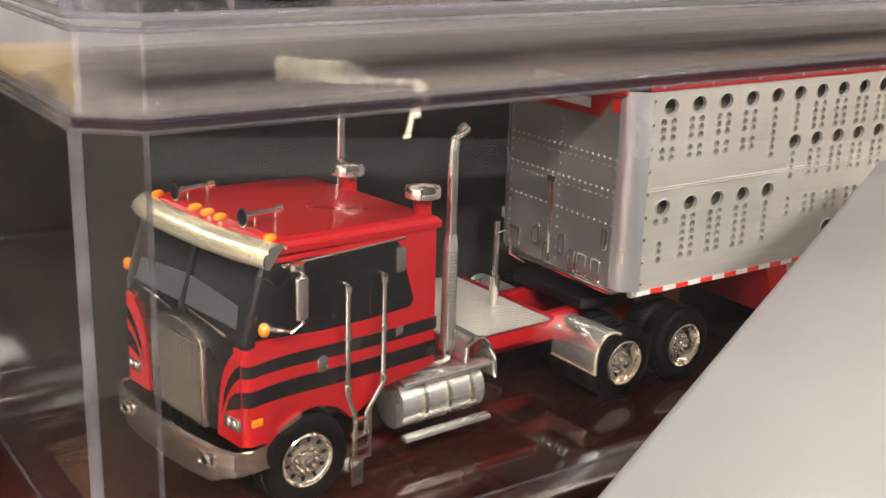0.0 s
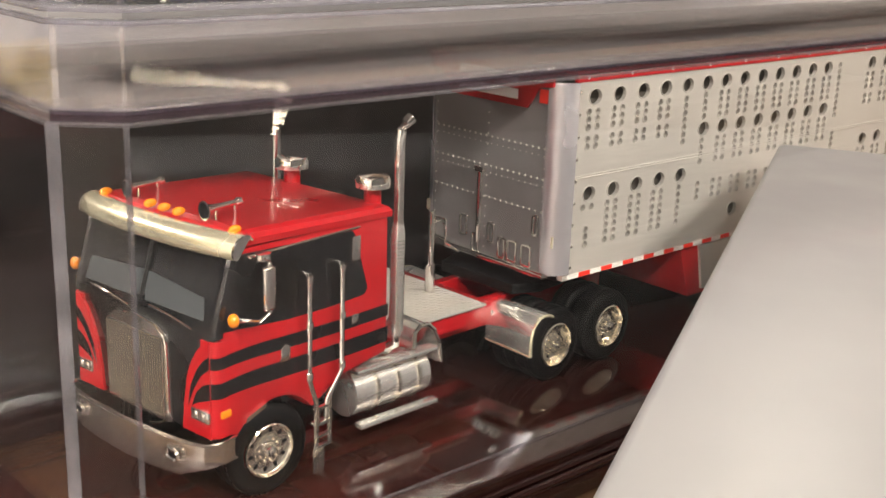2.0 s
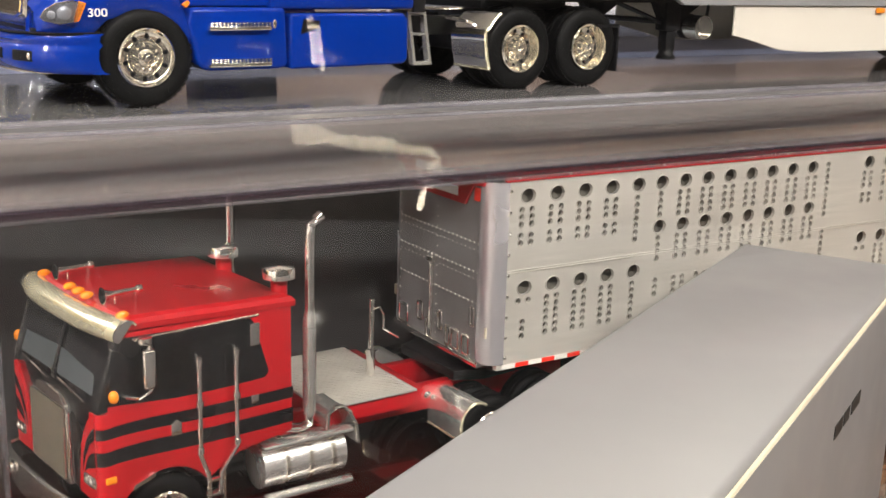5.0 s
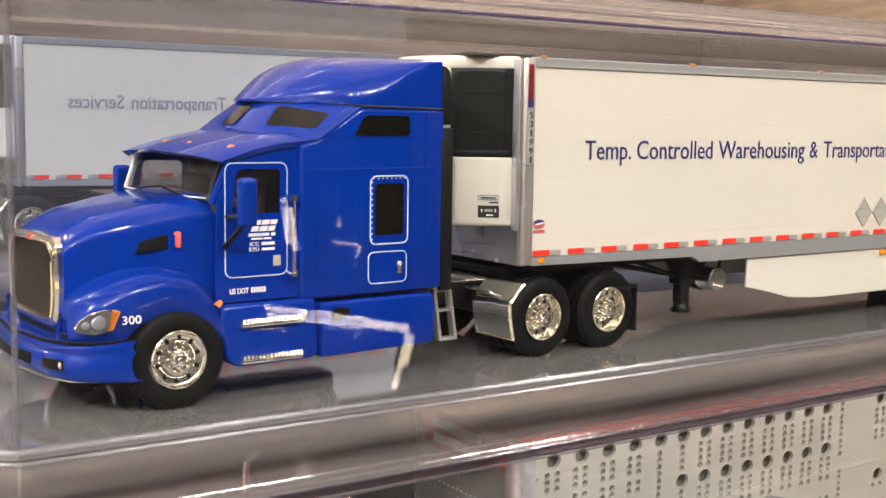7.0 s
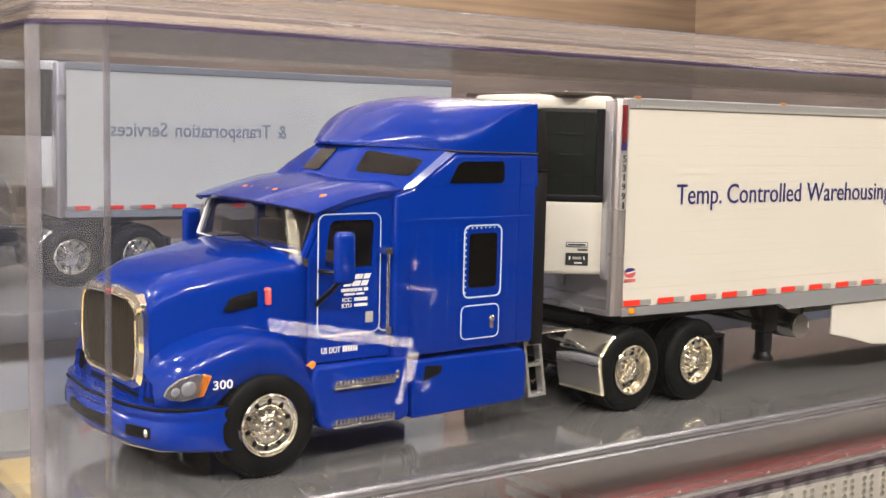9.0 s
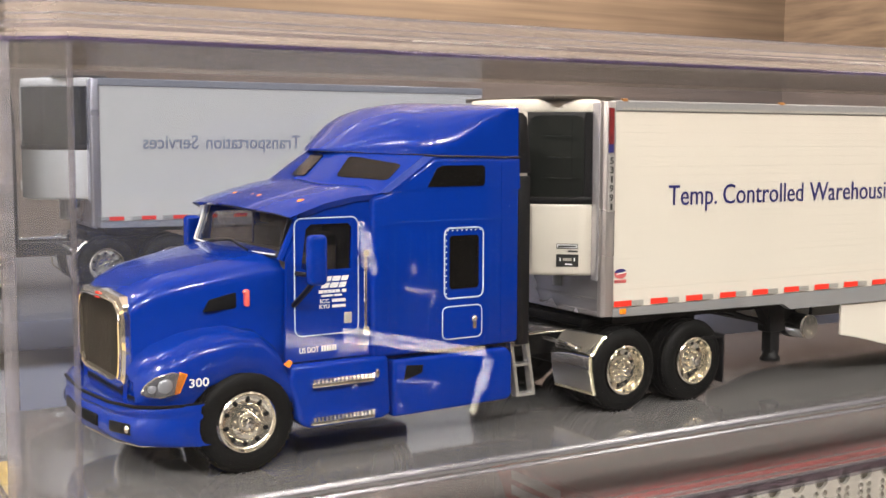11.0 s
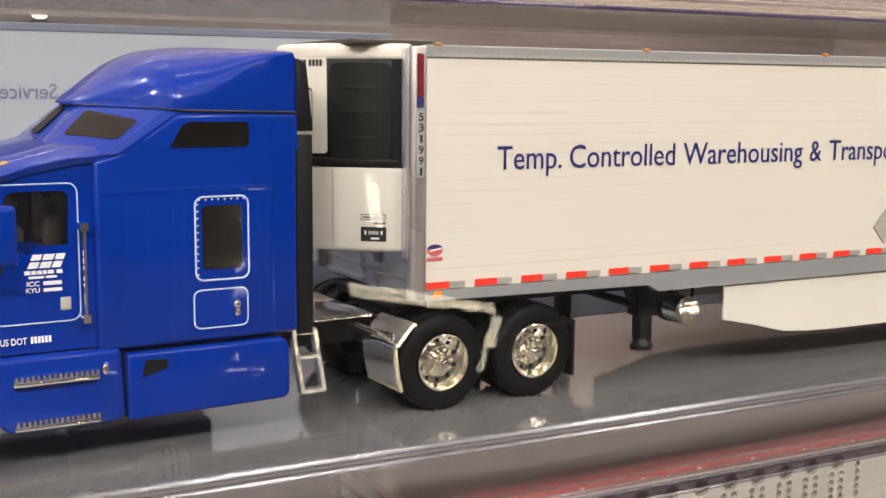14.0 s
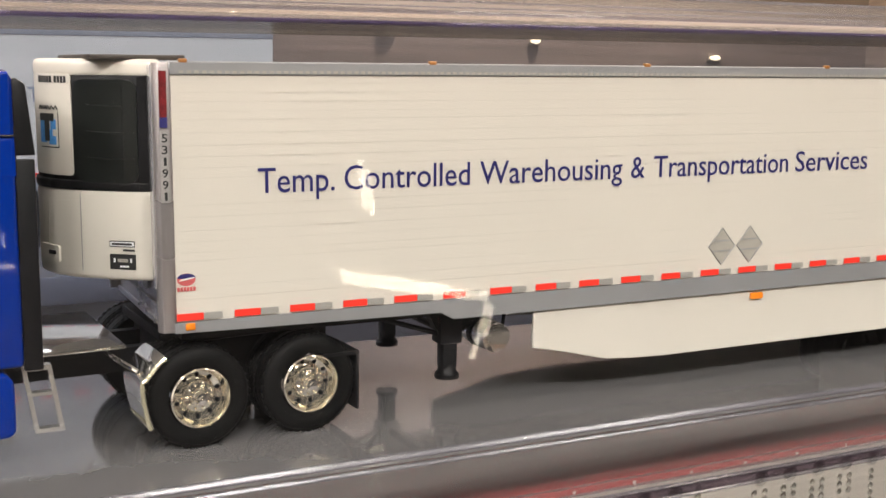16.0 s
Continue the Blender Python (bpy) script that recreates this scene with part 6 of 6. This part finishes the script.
    part("hose_hook", tube([(-1.62, 1.4, 2.7), (-1.55, 1.25, 2.78), (-1.5, 1.2, 2.65), (-1.5, 1.2, 2.4), (-1.2, 1.2, 2.2)], 0.02, 6), CHROME, T)
    part("fifth_wheel", prism([(-0.3, 0.8), (0.2, 0.6), (1.4, 0.7), (1.5, 1.65), (1.4, 2.6), (0.2, 2.7), (-0.3, 2.5)], 1.36, 1.55, 0.03, axis="z"), BLACK, T)
    part("axle_bogie", box(-0.2, 1.7, 0.75, 2.55, 0.45, 0.86, 0.1), BLACK, T)
    part("front_axle", box(-6.0, -5.6, 0.4, 2.9, 0.5, 0.95, 0.05), BLACK, T)
    # the cab is turned, narrowed and shifted to fit the camera's view; the chassis stays straight
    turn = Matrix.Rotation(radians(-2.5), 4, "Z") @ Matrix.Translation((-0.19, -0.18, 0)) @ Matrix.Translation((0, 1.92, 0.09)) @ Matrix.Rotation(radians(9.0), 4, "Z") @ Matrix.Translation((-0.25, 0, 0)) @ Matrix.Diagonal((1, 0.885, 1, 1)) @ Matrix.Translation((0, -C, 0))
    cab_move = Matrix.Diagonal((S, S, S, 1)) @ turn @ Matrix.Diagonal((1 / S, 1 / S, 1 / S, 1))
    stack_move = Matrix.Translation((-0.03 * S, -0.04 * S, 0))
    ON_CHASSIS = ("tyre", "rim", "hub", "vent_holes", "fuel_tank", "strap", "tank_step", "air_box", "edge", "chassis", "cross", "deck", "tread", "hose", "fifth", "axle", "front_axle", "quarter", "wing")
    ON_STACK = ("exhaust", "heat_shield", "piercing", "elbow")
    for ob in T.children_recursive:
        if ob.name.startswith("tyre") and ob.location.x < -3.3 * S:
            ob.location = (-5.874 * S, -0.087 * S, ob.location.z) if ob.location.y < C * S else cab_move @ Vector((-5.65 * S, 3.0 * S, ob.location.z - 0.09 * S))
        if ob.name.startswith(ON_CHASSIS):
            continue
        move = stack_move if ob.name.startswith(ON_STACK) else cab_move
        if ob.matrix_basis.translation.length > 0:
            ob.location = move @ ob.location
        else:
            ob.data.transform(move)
    return T


# ---- punched livestock trailer ----
def livestock_trailer():
    T = thing("model_trailer", "punched aluminium livestock model trailer with a red roof edge", "model trailer", 0.0, 0.18, LOW_FLOOR)
    W, L = 3.3, 17.0
    big, small = [], []
    def cell(x, z, cols, rows, dz=0.125, pitch=0.21):
        for r in range(rows):
            for c in range(cols):
                small.append((x + (c - (cols - 1) / 2) * pitch, z - r * dz))
    for base in (0.0, 8.55):
        for k in range(5):
            x = base + 0.71 + k * 0.6
            big.append((x, 4.73))
            cell(x - 0.02, 4.5, 2 if k < 4 else 1, 3 if k < 4 else 7)
            if k < 4:
                cell(x - 0.02, 4.06, 2, 2)
            big.append((x, 3.15))
            if k == 0:
                cell(x - 0.02, 2.93, 2, 1)
                cell(x - 0.02, 2.55, 1, 3)
            else:
                cell(x - 0.02, 2.93, 2 if k < 4 else 1, 6)
        for k in range(8):
            x = base + 3.66 + k * 0.56
            if x > L - 0.4:
                continue
            big.append((x, 4.73))
            cell(x - 0.02, 4.52, 1 if k == 0 else 2, 4)
            big.append((x, 3.92))
            cell(x - 0.02, 3.71, 1 if k == 0 else 2, 4)
            if k in (2, 4, 6):
                big.append((x, 2.3))
            cell(x - 0.02, 2.92, 1 if k == 0 else 2, 3)
        cell(base + 8.02, 4.76, 1, 9)
        cell(base + 8.02, 3.4, 1, 6)
    cut = bmesh.new()
    for pts, rx, rz, n in ((big, 0.148, 0.125, 12), (small, 0.055, 0.055, 8)):
        for x, z in pts:
            if x < L - 0.2:
                prism([(x + rx * math.cos((k + 0.5) * math.tau / n), z + rz * math.sin((k + 0.5) * math.tau / n)) for k in range(n)], -0.2, 0.3, bm=cut)
    cut_me = bpy.data.meshes.new("cutter")
    bmesh.ops.recalc_face_normals(cut, faces=cut.faces)
    bmesh.ops.scale(cut, vec=(S, S, S), verts=cut.verts)
    cut.to_mesh(cut_me)
    cut.free()
    cutter = new("cutter", cut_me)
    wall_me = finish(box(0.3, L, 0.0, 0.06, 1.84, 4.98), ALU, 0)
    wall = new("side_wall", wall_me)
    mod = wall.modifiers.new("holes", "BOOLEAN")
    mod.operation, mod.solver, mod.object = "DIFFERENCE", "FAST", cutter
    bpy.context.view_layer.update()
    punched = bpy.data.meshes.new_from_object(wall.evaluated_get(bpy.context.evaluated_depsgraph_get()))
    bpy.data.objects.remove(wall)
    bpy.data.objects.remove(cutter)
    put("side_wall", punched, T, label="brushed aluminium wall punched with round holes")
    # pressed rims round the holes
    rim = bmesh.new()
    for pts, r, n, h, e in ((big, 0.14, 12, 0.014, 1.16), (small, 0.07, 8, 0.012, 1.0)):
        for x, z in pts:
            if x < L - 0.2:
                q = [[rim.verts.new((x + e * rr * math.cos((k + 0.5) * math.tau / n), y, z + rr * math.sin((k + 0.5) * math.tau / n))) for k in range(n)] for rr, y in ((r, 0.0), (r - 0.005, -h), (r - 0.013, -h), (r - 0.016, 0.004))]
                for a, b in zip(q, q[1:]):
                    for k in range(n):
                        rim.faces.new((a[k], a[(k + 1) % n], b[(k + 1) % n], b[k]))
    tagged(part("pressed_rims", rim, ALU, T), kind="stuff")
    # Panel added close behind the holes, the inner shade put into its colour.
    part("inside", box(0.3, L - 0.1, 0.2, 0.25, 1.9, 4.95), HOLLOW, T, "added backing panel coloured for the shaded inside")
    part("far_wall", box(0.3, L, W - 0.06, W, 1.84, 4.98), ALU, T)
    part("rear_wall", box(L - 0.06, L, 0.06, W - 0.06, 1.84, 4.98), ALU, T)
    for z in (3.42, 3.46):
        part("wall_seam", box(0.3, L, -0.02, 0.0, z, z + 0.018, 0.004, 1), ALU, T)
    rv = bmesh.new()
    for i in range(110):
        x = 0.42 + i * 0.152
        for z in (1.98, 3.56, 3.34, 4.9):
            ball(x, -0.002, z, 0.011, bm=rv, seg=5)
    for x in (0.38, 1.0, 1.6, 2.2, 2.8, 3.4, 3.94, 4.5, 5.06, 5.62, 6.18, 6.74, 7.3, 7.86, 8.3):
        for i in range(24):
            ball(x, -0.002, 1.98 + i * 0.12, 0.009, bm=rv, seg=5)
    tagged(part("rivets", rv, ALU, T), kind="stuff")
    # roof with red edge and white rivets
    part("roof", box(0.0, L, 0.02, W - 0.02, 5.1, 5.16, 0.02), RED, T, "red roof")
    for y0, y1 in ((-0.03, 0.06), (W - 0.06, W + 0.03)):
        part("roof_edge", box(0.25, L, y0, y1, 4.98, 5.16, 0.02), RED, T, "red roof edge")
    rv = bmesh.new()
    for i in range(16):
        ball(0.5 + i * 1.05, -0.03, 5.05, 0.028, 1, 0.6, 1, rv, 8)
    part("edge_rivets", rv, TAPE_WHITE, T)
    # nose: rounded polished corners, darker front with rivet rows
    for far in (0, 1):
        u = (lambda v: W - v) if far else (lambda v: v)
        rows = [[(0.32 - 0.32 * math.sin(radians(a)), u(0.32 - 0.32 * math.cos(radians(a))), z) for a in range(0, 91, 10)] for z in (1.84, 2.4, 4.98)]
        part("nose_corner", sheet(rows, 0.03), POST, T, "polished rounded nose corner", smooth=60)
        rvn = bmesh.new()
        for i in range(9):
            ball(0.36, u(-0.01), 1.95 + i * 0.36, 0.03, 1, 0.6, 1, rvn, 8)
        part("corner_rivets", rvn, CHROME, T)
        part("corner_lamp", box(0.02, 0.1, u(0.16) - 0.06, u(0.16) + 0.06, 2.3, 2.5, 0.01), CARD_EDGE, T)
    part("nose_panel", box(0.0, 0.06, 0.3, W - 0.3, 1.84, 4.98), DARK_ALU, T, "darker aluminium nose with rivet rows")
    part("nose_hood", prism([(0.2, 5.14), (0.2, 4.9), (0.5, 4.86), (0.75, 4.5), (2.55, 4.5), (2.8, 4.86), (3.1, 4.9), (3.1, 5.14)], -0.06, 0.0, 0.02, axis="x"), RED, T, "red nose cap")
    for y0, y1, z0, z1 in ((0.95, 2.35, 4.62, 4.78), (0.95, 2.35, 4.88, 5.04)):
        part("nose_flash", box(-0.075, -0.06, y0, y1, z0, z1, 0.005, 1), WHITE_INK, T, "white flash")
    rv = bmesh.new()
    for z in (3.9, 3.4, 2.86):
        for i in range(20):
            ball(-0.002, 0.36 + i * 0.134, z, 0.02, bm=rv, seg=6)
            if z > 3:
                ball(-0.002, 0.36 + i * 0.134, z - 0.12, 0.013, bm=rv, seg=6)
    for y in (0.34, 1.66, 2.94):
        for i in range(14):
            ball(-0.002, y, 1.98 + i * 0.178, 0.016, bm=rv, seg=6)
    tagged(part("nose_rivets", rv, ALU, T), kind="stuff")
    part("nose_badge", box(-0.02, 0.0, 0.3, 0.52, 4.62, 4.84), TAPE_RED, T, "small red badge")
    part("nose_pipe", tube([(-0.05, 1.76, 2.05), (-0.05, 1.76, 3.3)], 0.045, 8, box(-0.1, 0.0, 1.66, 1.86, 3.28, 3.37)), CHROME, T, "upright chrome pipe")
    for y, z, w in ((1.2, 2.2, 0.14), (0.95, 2.2, 0.2), (0.62, 2.2, 0.2), (2.15, 2.4, 0.16), (1.47, 2.4, 0.12), (2.75, 2.2, 0.3), (0.45, 2.75, 0.1), (1.85, 2.15, 0.14)):
        fr = part("air_fitting", ring_of(rounded(-w / 2, w / 2, 0, 0.34, 0.04), 0, 0.025), CHROME, T, "small chrome air line fitting")
        fr.matrix_basis = pose(-0.03 * S, y * S, (z - 0.3) * S, 0, 0, 90)
    part("nose_sill", box(-0.08, 0.3, 0.2, W - 0.2, 1.76, 1.88, 0.03), CHROME, T)
    # lower rail with red and white tape
    part("bottom_rail", box(0.2, L, 0.0, 0.12, 1.74, 1.84), ALU, T)
    for k in range(58):
        put("tape", TAPE_A if k % 2 else TAPE_B, T, 0.3 + k * 0.28, -0.008, 1.755)
    part("floor_pan", box(0.2, L, 0.1, W - 0.1, 1.7, 1.84), BLACK, T)
    # dropped belly with its red front
    part("belly", prism([(3.4, 1.72), (3.75, 0.75), (11.8, 0.75), (12.2, 1.72)], 0.05, W - 0.05, 0.02), RED, T, "red dropped belly")
    part("belly_side", prism([(3.9, 1.72), (4.1, 0.85), (11.6, 0.85), (11.9, 1.72)], 0.0, 0.05), ALU, T)
    for x in (13.6, 15.05):
        for far in (0, 1):
            wheel(T, x, W - 0.02 if far else 0.02, 0.64, False, bool(far), True)
    part("bogie", box(12.8, 15.9, 0.8, W - 0.8, 0.55, 1.72, 0.06), BLACK, T)
    return T


TAPE_A, TAPE_B = finish(box(0, 0.28, -0.012, 0, 0, 0.075), TAPE_RED, 0), finish(box(0, 0.28, -0.012, 0, 0, 0.075), TAPE_WHITE, 0)


blue_truck = blue_tractor()
trailer = reefer_trailer()
red_truck = red_tractor()
stock_trailer = livestock_trailer()

# a flipped white trailer and darkened truck copy stand in for a reflection behind
mirror_trailer = reefer_trailer(9.6)
tagged(mirror_trailer, "flipped short white model trailer standing in for a reflection")
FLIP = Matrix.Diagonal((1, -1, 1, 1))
mirror_trailer.matrix_basis = pose(-4.6 * S, 15.0 * S, (UP_FLOOR + 0.68 + Z0) * S) @ FLIP
mirror_truck = copy_thing(blue_truck, pose(-4.3 * S, 15.0 * S, (UP_FLOOR + 0.68 + Z0) * S, 0, 0, -3.0) @ FLIP)
tagged(mirror_truck, "flipped darkened copy of the blue model truck standing in for its reflection")
for ob in mirror_truck.children_recursive:
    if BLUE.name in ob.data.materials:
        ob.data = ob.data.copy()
        ob.data.materials[0] = SHADED_BLUE
for ob in list(blue_truck.children):
    if ob.name.startswith("quarter_wing") and ob.data.vertices[0].co.y > 1.65 * S:
        for part_ob in (*ob.children, ob):
            bpy.data.objects.remove(part_ob)
